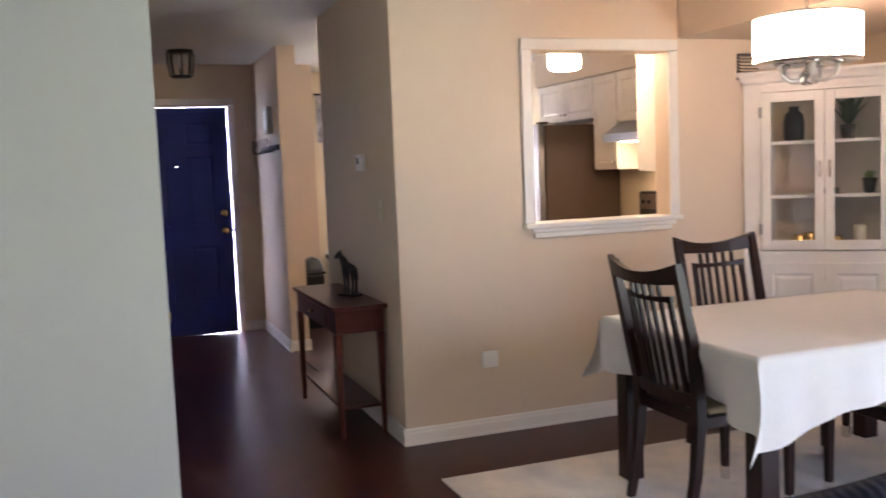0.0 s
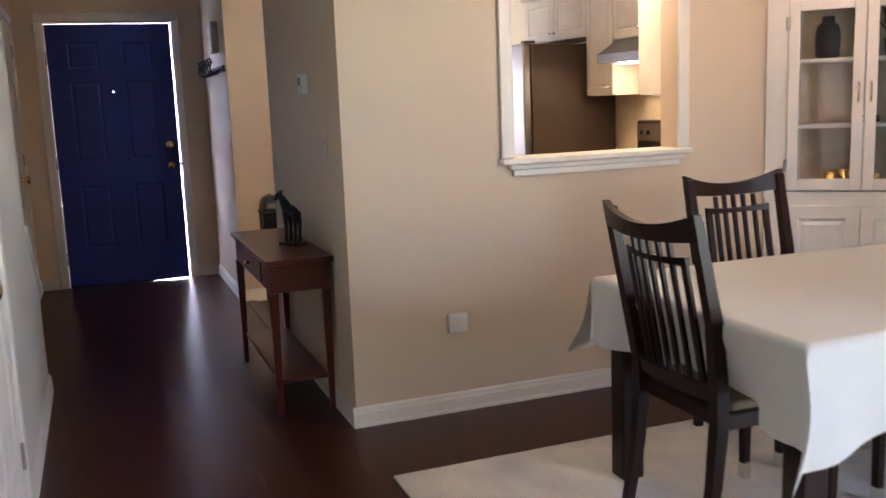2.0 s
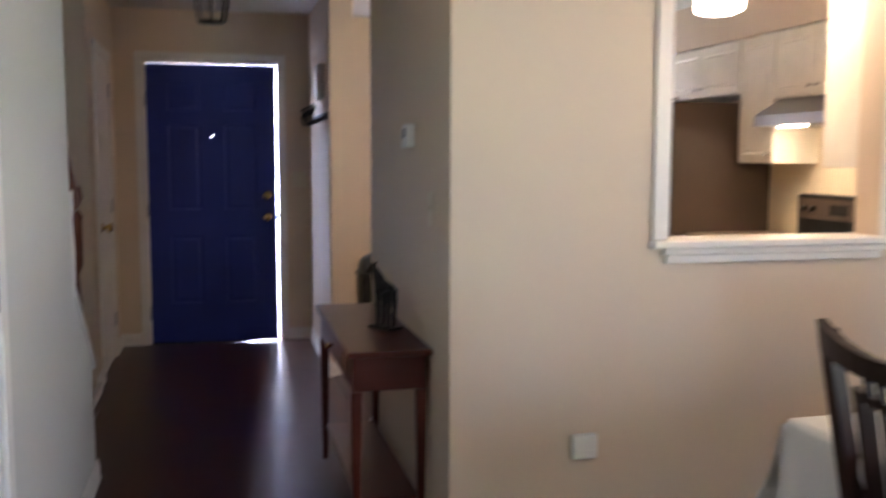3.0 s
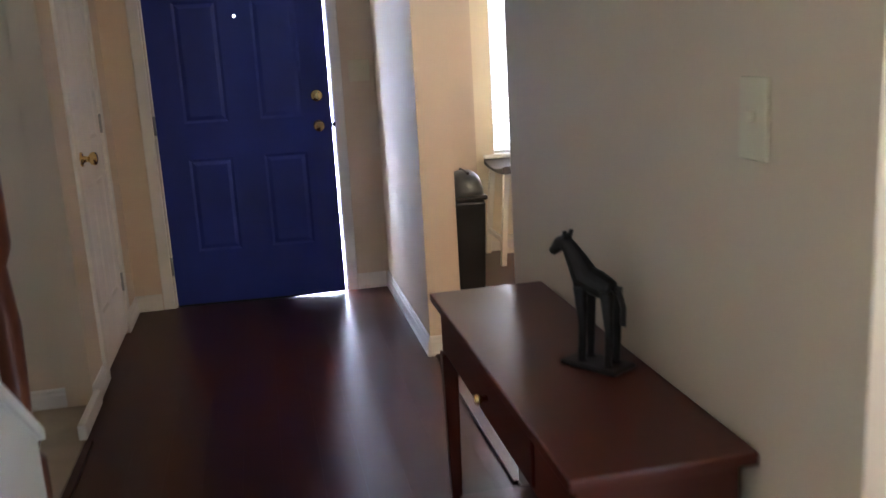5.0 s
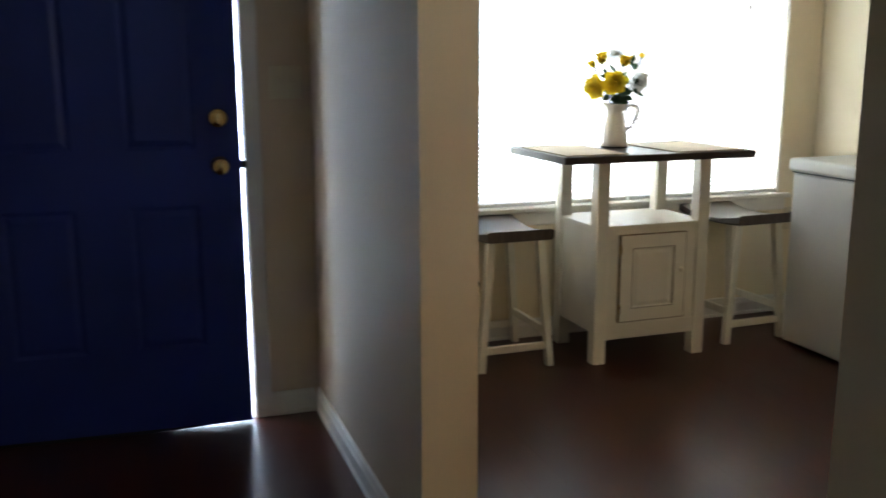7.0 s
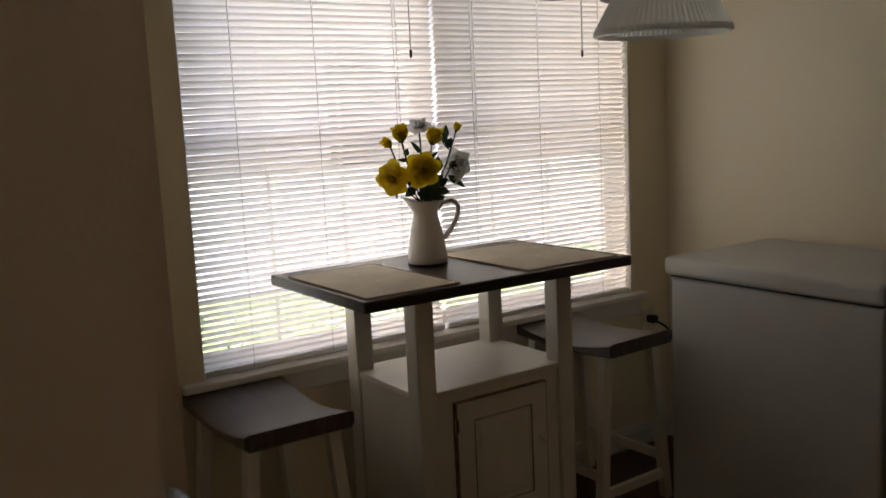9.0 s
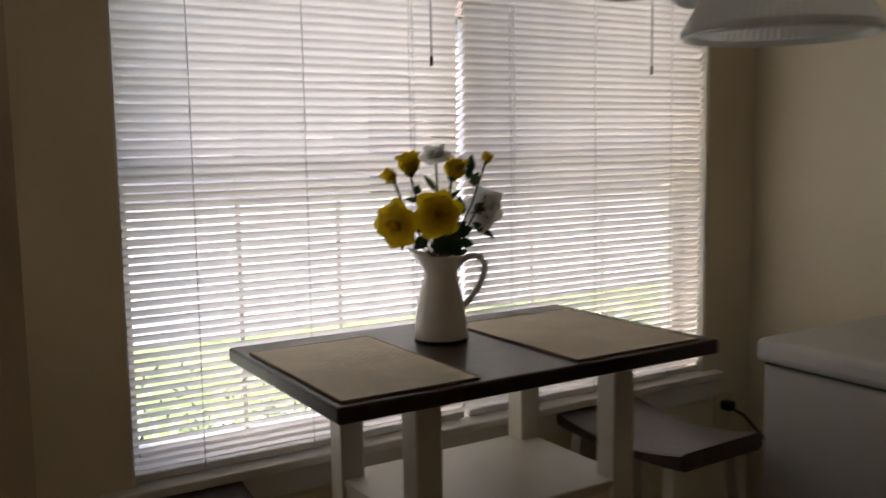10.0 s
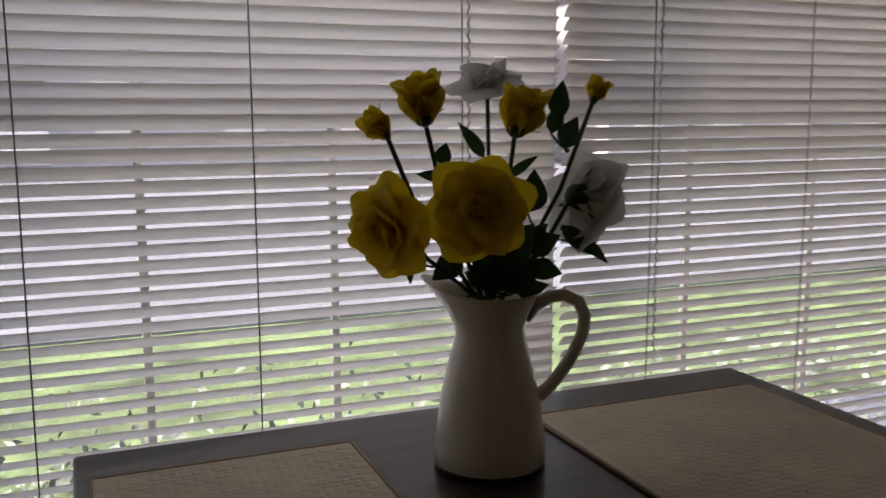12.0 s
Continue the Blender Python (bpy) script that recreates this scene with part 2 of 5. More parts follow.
M_BRICK = mat("pale_siding", (0.50, 0.50, 0.52), 0.8, vary=0.06, scale=2)
M_VENT = mat("vent_brown_metal", (0.11, 0.085, 0.07), 0.5, vary=0.1)
M_COUNTER = mat("tan_countertop", (0.46, 0.36, 0.26), 0.3, vary=0.15, scale=30)
M_ASPH = mat("sunlit_asphalt", (0.155, 0.165, 0.195), 0.9, vary=0.10, scale=2, bump=0.3, bump_scale=60)
M_RUB = mat("brown_rubbed_edge", (0.24, 0.17, 0.10), 0.7, vary=0.25, scale=30)
M_BULB = glow("lit_candle_bulb", (1.0, 0.74, 0.46), 3.0)
# emission on the lens stands in for daylight passing through the door
M_PEEP = glow("daylight_in_peephole", (0.9, 0.95, 1.0), 0.35)
M_SUCC = mat("pale_green_succulent", (0.22, 0.34, 0.12), 0.6, vary=0.2, scale=20)
M_DARK = mat("dark_gap", (0.02, 0.018, 0.016), 0.8)

# ---- building helpers ----


def box(bm, x0, x1, y0, y1, z0, z1):
    r = bmesh.ops.create_cube(bm, size=1.0, matrix=Matrix.LocRotScale(((x0 + x1) / 2, (y0 + y1) / 2, (z0 + z1) / 2), None, (x1 - x0, y1 - y0, z1 - z0)))
    return r["verts"]


def bev(bm, w, seg=2):
    bmesh.ops.bevel(bm, geom=list(bm.edges), offset=w, segments=seg, profile=0.5, affect="EDGES", clamp_overlap=True)


def smooth(bm):
    for f in bm.faces:
        f.smooth = True


def link(name, bm, material):
    me = bpy.data.meshes.new(name)
    bm.to_mesh(me)
    bm.free()
    me.materials.append(material)
    return new(name, me)


def part(name, bm, material, parent, label=""):
    ob = link(name, bm, material)
    ob.parent = parent
    if label:
        tagged(ob, label=label)
    return ob


def sharpened(ob, angle=35):
    for p in ob.data.polygons:
        p.use_smooth = True
    ob.data.set_sharp_from_angle(angle=radians(angle))
    return ob


def thing(name, label, category, m=None, group="", kind=""):
    ob = new(name)
    ob.empty_display_size = 0.1
    tagged(ob, label, category, group, kind)
    if m is not None:
        ob.matrix_basis = m
    return ob


def bx(x0, x1, y0, y1, z0, z1, bevel=0.0, seg=2):
    bm = bmesh.new()
    box(bm, x0, x1, y0, y1, z0, z1)
    if bevel:
        bev(bm, bevel, seg)
    return bm


def structure(name, bm, material, label="", category=""):
    ob = link(name, bm, material)
    return tagged(ob, label, category, kind="structure")


def lathe(profile, seg=28, centre=(0, 0)):
    """A turned shape from (radius, height) pairs."""
    bm = bmesh.new()
    rings = []
    for r, z in profile:
        rings.append([bm.verts.new((centre[0] + r * math.cos(2 * math.pi * i / seg), centre[1] + r * math.sin(2 * math.pi * i / seg), z)) for i in range(seg)])
    for a, b in zip(rings, rings[1:]):
        for i in range(seg):
            bm.faces.new((a[i], a[(i + 1) % seg], b[(i + 1) % seg], b[i]))
    for ring, flip in ((rings[0], True), (rings[-1], False)):
        if (ring[0].co - ring[seg // 2].co).length > 1e-4:
            bm.faces.new(ring[::-1] if flip else ring)
    bmesh.ops.remove_doubles(bm, verts=bm.verts, dist=1e-5)
    bmesh.ops.recalc_face_normals(bm, faces=bm.faces)
    smooth(bm)
    return bm


def tube(points, radius, seg=8, taper=None):
    """A round bar along a line of points."""
    bm = bmesh.new()
    pts = [Vector(p) for p in points]
    rings = []
    for i, p in enumerate(pts):
        d = (pts[min(i + 1, len(pts) - 1)] - pts[max(i - 1, 0)]).normalized()
        side = side - d * side.dot(d) if rings else d.cross(Vector((0, 0, 1)))
        if side.length < 0.05:
            side = d.cross(Vector((0, 1, 0)))
        side.normalize()
        up = side.cross(d)
        r = radius if taper is None else radius * taper[i]
        rings.append([bm.verts.new(p + r * (math.cos(2 * math.pi * k / seg) * side + math.sin(2 * math.pi * k / seg) * up)) for k in range(seg)])
    for a, b in zip(rings, rings[1:]):
        for k in range(seg):
            bm.faces.new((a[k], a[(k + 1) % seg], b[(k + 1) % seg], b[k]))
    bm.faces.new(rings[0][::-1])
    bm.faces.new(rings[-1])
    bmesh.ops.recalc_face_normals(bm, faces=bm.faces)
    smooth(bm)
    return bm


def prism(outline, axis, a, b):
    """An outline of (u, v) pairs drawn out from a to b along an axis: x takes (y, z), y takes (x, z), z takes (x, y)."""
    bm = bmesh.new()

    def at(u, v, w):
        return {"x": (w, u, v), "y": (u, w, v), "z": (u, v, w)}[axis]

    lo = [bm.verts.new(at(u, v, a)) for u, v in outline]
    hi = [bm.verts.new(at(u, v, b)) for u, v in outline]
    n = len(outline)
    bm.faces.new(lo)
    bm.faces.new(hi[::-1])
    for i in range(n):
        bm.faces.new((lo[i], hi[i], hi[(i + 1) % n], lo[(i + 1) % n]))
    bmesh.ops.recalc_face_normals(bm, faces=bm.faces)
    return bm


def moved(bm, m):
    bmesh.ops.transform(bm, matrix=m, verts=bm.verts)
    return bm


def panelled(w, h, t, cols, rows, groove=0.018, depth=0.007, raise_=0.026):
    """A leaf in the x-z plane, front at y=0 and back at y=t, with raised panels in a sunk groove."""
    bm = bmesh.new()
    xs = sorted({0, w, *[v for c in cols for v in c]})
    zs = sorted({0, h, *[v for r in rows for v in r]})
    grid = [[bm.verts.new((x, 0, z)) for x in xs] for z in zs]
    pans = []
    for j in range(len(zs) - 1):
        for i in range(len(xs) - 1):
            f = bm.faces.new((grid[j][i], grid[j][i + 1], grid[j + 1][i + 1], grid[j + 1][i]))
            if any(abs(xs[i] - c[0]) < 1e-6 for c in cols) and any(abs(zs[j] - r[0]) < 1e-6 for r in rows):
                pans.append(f)
    rim = [e for e in bm.edges if e.is_boundary]
    r = bmesh.ops.extrude_edge_only(bm, edges=rim)
    for v in r["geom"]:
        if isinstance(v, bmesh.types.BMVert):
            v.co.y = t
    bmesh.ops.contextual_create(bm, geom=[e for e in bm.edges if e.is_boundary])
    bmesh.ops.inset_individual(bm, faces=pans, thickness=groove, depth=0)
    for f in pans:
        for v in f.verts:
            v.co.y += depth
    bmesh.ops.inset_individual(bm, faces=pans, thickness=0.004, depth=0)
    bmesh.ops.inset_individual(bm, faces=pans, thickness=raise_, depth=0)
    for f in pans:
        for v in f.verts:
            v.co.y -= depth * 0.8
    bmesh.ops.recalc_face_normals(bm, faces=bm.faces)
    return bm


def pierced(us, zs, holes, a, b, axis="x"):
    """One wall with openings cut through it: us along the wall, zs up, a to b its thickness."""
    bm = bmesh.new()
    put = (lambda u, w, z: (u, w, z)) if axis == "x" else (lambda u, w, z: (w, u, z))
    grid = {(i, k, j): bm.verts.new(put(u, w, z)) for i, u in enumerate(us) for k, w in enumerate((a, b)) for j, z in enumerate(zs)}
    cells = {(i, j) for i in range(len(us) - 1) for j in range(len(zs) - 1)} - set(holes)
    for i, j in cells:
        for k in (0, 1):
            bm.faces.new([grid[q] for q in ((i, k, j), (i + 1, k, j), (i + 1, k, j + 1), (i, k, j + 1))])
        for di, dj, p, q in ((-1, 0, (i, j), (i, j + 1)), (1, 0, (i + 1, j), (i + 1, j + 1)), (0, -1, (i, j), (i + 1, j)), (0, 1, (i, j + 1), (i + 1, j + 1))):
            if (i + di, j + dj) not in cells:
                bm.faces.new([grid[v] for v in ((p[0], 0, p[1]), (q[0], 0, q[1]), (q[0], 1, q[1]), (p[0], 1, p[1]))])
    for v in [v for v in bm.verts if not v.link_faces]:
        bm.verts.remove(v)
    bmesh.ops.recalc_face_normals(bm, faces=bm.faces)
    return bm


# ---- the plan ----
CEIL = 2.43          # ceiling height
HALL_R = 1.457       # hall face of the wall that carries the thermostat
DIN_Y = 4.39         # dining face of the wall with the hatch
RIGHT = 4.29         # far right wall
DOOR_Y = 8.47        # inner face of the front wall
WIN_Y = 9.06         # inner face of the bay wall with the window
BAY_X = 1.955        # left side of the bay
NOOK_X = 4.145       # side wall of the breakfast nook
LEFT = 0.20          # face of the wall under the stairs
CLOS = 0.02          # face of the coat closet wall

# ---- walls, floor, ceiling ----
# hatch wall between dining space and kitchen
bm = pierced((HALL_R, 2.222, 3.072, RIGHT), (0, 1.075, 2.015, CEIL), [(1, 1)], DIN_Y, DIN_Y + 0.13)
structure("wall_dining", bm, M_WALL, "beige painted wall with a hatch to the kitchen", "wall")
# wall with the thermostat
structure("wall_hall_right", bx(HALL_R, HALL_R + 0.13, DIN_Y + 0.13, 5.957, 0, CEIL), M_WALL, "beige painted hall wall beside the console table", "wall")
# stub beside the front door
structure("wall_stub", bx(1.41, 1.555, 7.21, DOOR_Y, 0, CEIL), M_WALL, "short painted wall beside the front door", "wall")
# front wall with the entrance door
bm = pierced((-1.2, 0.235, 1.165, BAY_X), (0, 2.055, CEIL), [(1, 0)], DOOR_Y, DOOR_Y + 0.16)
structure("wall_front", bm, M_WALL, "painted front wall around the entrance door", "wall")
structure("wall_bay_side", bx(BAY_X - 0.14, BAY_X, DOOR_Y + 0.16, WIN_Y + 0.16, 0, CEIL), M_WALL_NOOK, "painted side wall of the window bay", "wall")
# bay wall with the window
WX0, WX1, WZ0, WZ1 = 2.208, 3.938, 0.625, 2.10
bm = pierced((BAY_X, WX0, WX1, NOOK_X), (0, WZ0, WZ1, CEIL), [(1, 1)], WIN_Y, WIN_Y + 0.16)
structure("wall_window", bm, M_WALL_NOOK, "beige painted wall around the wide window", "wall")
# the opening is assumed, out of view, placed to keep its daylight off the hall
bm = pierced((-2.7, -1.40, 0.35, 6.0), (0, 2.15, CEIL), [(1, 0)], RIGHT, RIGHT + 0.16, "y")
structure("wall_right", bm, M_WALL, "beige painted side wall with an added wide opening for daylight", "wall")
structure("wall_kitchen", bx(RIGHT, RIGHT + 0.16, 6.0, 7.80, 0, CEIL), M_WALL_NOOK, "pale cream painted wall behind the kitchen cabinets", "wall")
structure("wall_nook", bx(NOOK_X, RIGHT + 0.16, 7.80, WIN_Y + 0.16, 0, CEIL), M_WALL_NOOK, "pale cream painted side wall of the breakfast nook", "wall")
# left side: living room wall, wall under the stairs, stair well, closet wall
structure("wall_living", bx(-3.0, LEFT, 2.02, 2.14, 0, CEIL), M_WALL_PALE, "pale painted living room wall ending at the hall", "wall")
bm = pierced((2.14, 3.17, 3.93, 5.14), (0, 2.02, CEIL), [(1, 0)], LEFT - 0.12, LEFT, "y")
structure("wall_stair", bm, M_WALL_PALE, "pale painted wall beside the stairs", "wall")
structure("wall_landing", bx(-1.2, CLOS - 0.101, 7.112, 7.28, 0, CEIL), M_WALL, "beige painted wall at the stair landing", "wall")
bm = pierced((7.088, 7.40, 8.08, DOOR_Y), (0, 2.02, CEIL), [(1, 0)], CLOS - 0.10, CLOS, "y")
structure("wall_closet", bm, M_WALL, "painted wall around the coat closet door", "wall")
structure("wall_stair_far", bx(-1.2, -1.06, 2.14, DOOR_Y, 0, CEIL), M_WALL, "plain painted wall behind the stairs", "wall")
# living room behind the camera
structure("wall_back", bx(-3.0, RIGHT, -2.70, -2.56, 0, CEIL), M_WALL_PALE, "plain painted back wall", "wall")
structure("wall_left", bx(-3.14, -3.0, -2.70, 2.14, 0, CEIL), M_WALL_PALE, "plain painted side wall", "wall")
bm = bmesh.new()
box(bm, -3.14, RIGHT + 0.16, -2.70, WIN_Y + 0.16, CEIL, CEIL + 0.12)
structure("ceiling", bm, M_CEIL, "white textured ceiling", "ceiling")
# boxed duct over the dining end, soffit over the kitchen cabinets
structure("ceiling_bulkhead", bx(3.145, RIGHT, 1.9, DIN_Y, 2.085, CEIL), M_WALL, "beige boxed-in ceiling bulkhead", "bulkhead")
structure("kitchen_soffit", bx(3.94, RIGHT, DIN_Y + 0.13, 7.8, 2.135, CEIL), M_WALL, "painted soffit over the kitchen cabinets", "soffit")
structure("subfloor", bx(-3.14, RIGHT + 0.16, -2.70, WIN_Y + 0.16, -0.12, -0.016), M_DARK, "dark subfloor under the planks", "floor")


def baseboard(name, x0, y0, x1, y1, nx, ny, h=0.088):
    """A moulded skirting along a wall line; (nx, ny) points into the room."""
    d = Vector((x1 - x0, y1 - y0))
    n = d.length
    prof = [(0, 0), (0.016, 0), (0.016, 0.012), (0.013, 0.016), (0.013, h - 0.028), (0.009, h - 0.018), (0.0085, h - 0.008), (0.004, h), (0, h)]
    bm = prism(prof, "y", 0, n)
    ang = math.atan2(d.y, d.x) - math.pi / 2
    flip = Matrix.Identity(4)
    right = Vector((math.cos(ang), math.sin(ang)))
    if right.dot(Vector((nx, ny))) < 0:
        flip = Matrix.Diagonal((-1, 1, 1, 1))
    moved(bm, Matrix.Translation((x0, y0, 0)) @ Matrix.Rotation(ang, 4, "Z") @ flip)
    bmesh.ops.recalc_face_normals(bm, faces=bm.faces)
    return structure(name, bm, M_TRIM, "white moulded baseboard", "baseboard")


baseboard("baseboard_dining", HALL_R - 0.016, DIN_Y, RIGHT, DIN_Y, 0, -1)
baseboard("baseboard_hall", HALL_R, DIN_Y, HALL_R, 5.957, -1, 0)
baseboard("baseboard_stub_side", 1.41, 7.194, 1.41, DOOR_Y, -1, 0)
baseboard("baseboard_stub_end", 1.41, 7.21, 1.571, 7.21, 0, -1)
baseboard("baseboard_stub_nook", 1.555, 7.21, 1.555, DOOR_Y, 1, 0)
baseboard("baseboard_front_right", 1.23, DOOR_Y, 1.394, DOOR_Y, 0, -1)
baseboard("baseboard_front_left", CLOS, DOOR_Y, 0.16, DOOR_Y, 0, -1)
baseboard("baseboard_nook_front", 1.571, DOOR_Y, BAY_X + 0.016, DOOR_Y, 0, -1)
baseboard("baseboard_bay_side", BAY_X, DOOR_Y, BAY_X, WIN_Y, 1, 0)
baseboard("baseboard_window", BAY_X + 0.016, WIN_Y, NOOK_X, WIN_Y, 0, -1)
baseboard("baseboard_nook_side", NOOK_X, 7.80, NOOK_X, WIN_Y, -1, 0)
baseboard("baseboard_stair_a", LEFT, 2.02, LEFT, 3.10, 1, 0)
baseboard("baseboard_stair_b", LEFT, 4.0, LEFT, 5.60, 1, 0)
baseboard("baseboard_living", -3.0, 2.02, LEFT + 0.016, 2.02, 0, -1)
baseboard("baseboard_landing", -1.06, 7.112, CLOS - 0.101, 7.112, 0, -1)
baseboard("baseboard_closet_a", CLOS, 7.088, CLOS, 7.335, 1, 0)
baseboard("baseboard_closet_b", CLOS, 8.145, CLOS, DOOR_Y, 1, 0)


def casing(name, label, outline_boxes, material=M_TRIM):
    t = thing(name, label, "trim", kind="structure")
    for nm, b in outline_boxes:
        part(nm, bx(*b, bevel=0.005), material, t)
    return t


# casings: hatch, doors
casing("trim_hatch", "white wooden casing and sill of the kitchen hatch", [
    ("side_casing", (2.163, 2.224, DIN_Y - 0.018, DIN_Y - 0.001, 1.105, 2.016)), ("side_casing", (3.070, 3.130, DIN_Y - 0.018, DIN_Y - 0.001, 1.105, 2.016)),
    ("head_casing", (2.163, 3.130, DIN_Y - 0.019, DIN_Y - 0.001, 2.017, 2.078)),
    ("sill", (2.158, 3.136, DIN_Y - 0.042, DIN_Y + 0.16, 1.078, 1.104)), ("apron", (2.200, 3.095, DIN_Y - 0.030, DIN_Y - 0.001, 1.055, 1.077)), ("apron", (2.215, 3.075, DIN_Y - 0.020, DIN_Y - 0.001, 1.025, 1.054))])
casing("trim_entrance", "white casing of the blue entrance door", [
    ("side_casing", (0.165, 0.225, DOOR_Y - 0.018, DOOR_Y - 0.001, 0, 2.068)), ("side_casing", (1.170, 1.230, DOOR_Y - 0.018, DOOR_Y - 0.001, 0, 2.068)),
    ("head_casing", (0.165, 1.230, DOOR_Y - 0.019, DOOR_Y - 0.001, 2.069, 2.130)), ("jamb", (0.226, 0.237, DOOR_Y - 0.012, DOOR_Y + 0.15, 0, 2.052)), ("jamb", (1.163, 1.176, DOOR_Y - 0.012, DOOR_Y + 0.15, 0, 2.052)),
    ("door_stop", (0.2375, 0.256, DOOR_Y + 0.046, DOOR_Y + 0.060, 0, 2.050)), ("head_jamb", (0.238, 1.162, DOOR_Y - 0.012, DOOR_Y + 0.15, 2.053, 2.066))])
casing("trim_closet", "white casing of the coat closet door", [
    ("side_casing", (CLOS + 0.001, CLOS + 0.018, 7.340, 7.402, 0, 2.018)), ("side_casing", (CLOS + 0.001, CLOS + 0.018, 8.078, 8.140, 0, 2.018)),
    ("head_casing", (CLOS + 0.001, CLOS + 0.019, 7.340, 8.140, 2.019, 2.080))])
casing("trim_stair_door", "white casing of the under-stair closet door", [
    ("side_casing", (LEFT + 0.001, LEFT + 0.018, 3.072, 3.172, 0, 2.018)), ("side_casing", (LEFT + 0.001, LEFT + 0.018, 3.928, 3.995, 0, 2.018)),
    ("head_casing", (LEFT + 0.001, LEFT + 0.019, 3.072, 3.995, 2.019, 2.080))])
structure("threshold", bx(1.425, 1.500, 5.957, 7.19, 0.0, 0.011, 0.005), M_FLOOR, "dark wooden threshold strip to the breakfast nook", "threshold")
structure("door_sill", bx(0.237, 1.163, DOOR_Y + 0.06, DOOR_Y + 0.17, -0.014, 0.004), M_STEEL, "metal sill under the entrance door", "sill")


def knob_set(parent, x, y, z):
    """A round knob on a rose, pointing to -y."""
    k = part("knob", moved(lathe([(0.031, 0), (0.031, 0.006), (0.014, 0.010), (0.012, 0.030), (0.024, 0.038), (0.029, 0.050), (0.026, 0.062), (0.012, 0.067), (0, 0.068)], 24), Matrix.Translation((x, y, z)) @ Matrix.Rotation(math.pi / 2, 4, "X")), M_BRASS, parent, "polished brass door knob")
    return k


# entrance door, a few degrees ajar, hung at its left edge
door = thing("door_1", "blue six-panel entrance door standing slightly ajar", "door", pose(0.240, DOOR_Y - 0.004, 0.014, 0, 0, -DOOR_AJAR), kind="structure")
part("leaf", panelled(0.915, 2.034, 0.044, [(0.145, 0.375), (0.540, 0.770)], [(0.29, 0.79), (0.98, 1.60), (1.70, 1.90)], depth=0.006), M_BLUE, door)
knob_set(door, 0.845, -0.001, 0.925)
part("deadbolt", moved(lathe([(0.032, 0), (0.032, 0.012), (0.024, 0.018), (0.010, 0.020), (0, 0.021)], 24), Matrix.Translation((0.845, -0.001, 1.085)) @ Matrix.Rotation(math.pi / 2, 4, "X")), M_BRASS, door, "polished brass deadbolt")
part("thumb_turn", bx(0.839, 0.851, -0.040, -0.020, 1.066, 1.104, 0.003), M_BRASS, door)
part("peephole", moved(lathe([(0.009, 0), (0.009, 0.004), (0.005, 0.005), (0, 0.004)], 16), Matrix.Translation((0.457, -0.0005, 1.515)) @ Matrix.Rotation(math.pi / 2, 4, "X")), M_CHROME, door, "small metal peephole")
part("peephole_lens", moved(lathe([(0, 0.0052), (0.0062, 0.0052), (0.0058, 0.0068), (0, 0.0074)], 14), Matrix.Translation((0.457, -0.0005, 1.515)) @ Matrix.Rotation(math.pi / 2, 4, "X")), M_PEEP, door, "tiny lens glowing in place of daylight through the peephole")
part("latch_bolt", bx(0.9155, 0.934, 0.012, 0.030, 0.912, 0.938, 0.003), M_IRON, door, "dark latch bolt")
for hz in (0.22, 0.98, 1.78):
    part("hinge", moved(lathe([(0.007, -0.05), (0.007, 0.05)], 10, (0.0, 0.0)), Matrix.Translation((-0.006, -0.008, hz))), M_STEEL, door)
part("door_sweep", prism([(0.003, -0.0005), (0.003, -0.0135), (0.55, -0.0135), (0.911, -0.0009), (0.911, -0.0005)], "y", 0.004, 0.040), M_BLACKP, door)


def white_door(name, label, w, h, m, knob_x, hinge_x):
    d = thing(name, label, "door", m, kind="structure")
    s = (w - 0.10) / 2 - 0.10
    part("leaf", panelled(w, h, 0.035, [(0.10, 0.10 + s), (w - 0.10 - s, w - 0.10)], [(0.24, 0.80), (0.98, 1.58), (1.69, 1.88)]), M_WHITE, d)
    knob_set(d, knob_x, -0.001, 0.92)
    for hz in (0.25, 1.03, 1.80):
        part("hinge", bx(hinge_x - 0.009, hinge_x + 0.009, -0.012, -0.001, hz - 0.045, hz + 0.045, 0.003), M_STEEL, d)
    return d


# leaf x runs along +y of the place, leaf front faces +x
white_door("door_2", "white six-panel coat closet door, closed, brass knob", 0.67, 1.995, pose(CLOS + 0.004, 7.405, 0.022, 0, 0, 90), 0.10, 0.662)
white_door("door_3", "white six-panel door of the under-stair closet, closed", 0.75, 1.995, pose(LEFT + 0.004, 3.175, 0.020, 0, 0, 90), 0.09, 0.742)
structure("closet_back", bx(CLOS - 0.11, CLOS - 0.06, 7.401, 8.079, 0.0, 2.019), M_DARK, "dark inside of the coat closet", "closet")

# ---- stairs and landing ----
stairs = thing("staircase", "beige carpeted stairs with white balusters and a red-brown newel", "stairs", kind="structure")
for i in range(6):
    part("step", bx(-1.05, LEFT - 0.13 if i > 1 else 0.06, 5.56 - 0.25 * (i + 1), 5.56 - 0.25 * i + 0.02, 0.19 * i, 0.19 * (i + 1), 0.012), M_CARPET, stairs)
part("stringer", prism([(5.58, 0), (5.58, 0.50), (5.141, 0.86), (5.141, 0)], "x", LEFT - 0.10, LEFT - 0.001), M_WALL_PALE, stairs, "pale painted panel below the balusters")
part("cap_rail", prism([(5.60, 0.485), (5.60, 0.515), (5.141, 0.892), (5.141, 0.862)], "x", LEFT - 0.115, LEFT + 0.012), M_TRIM, stairs)
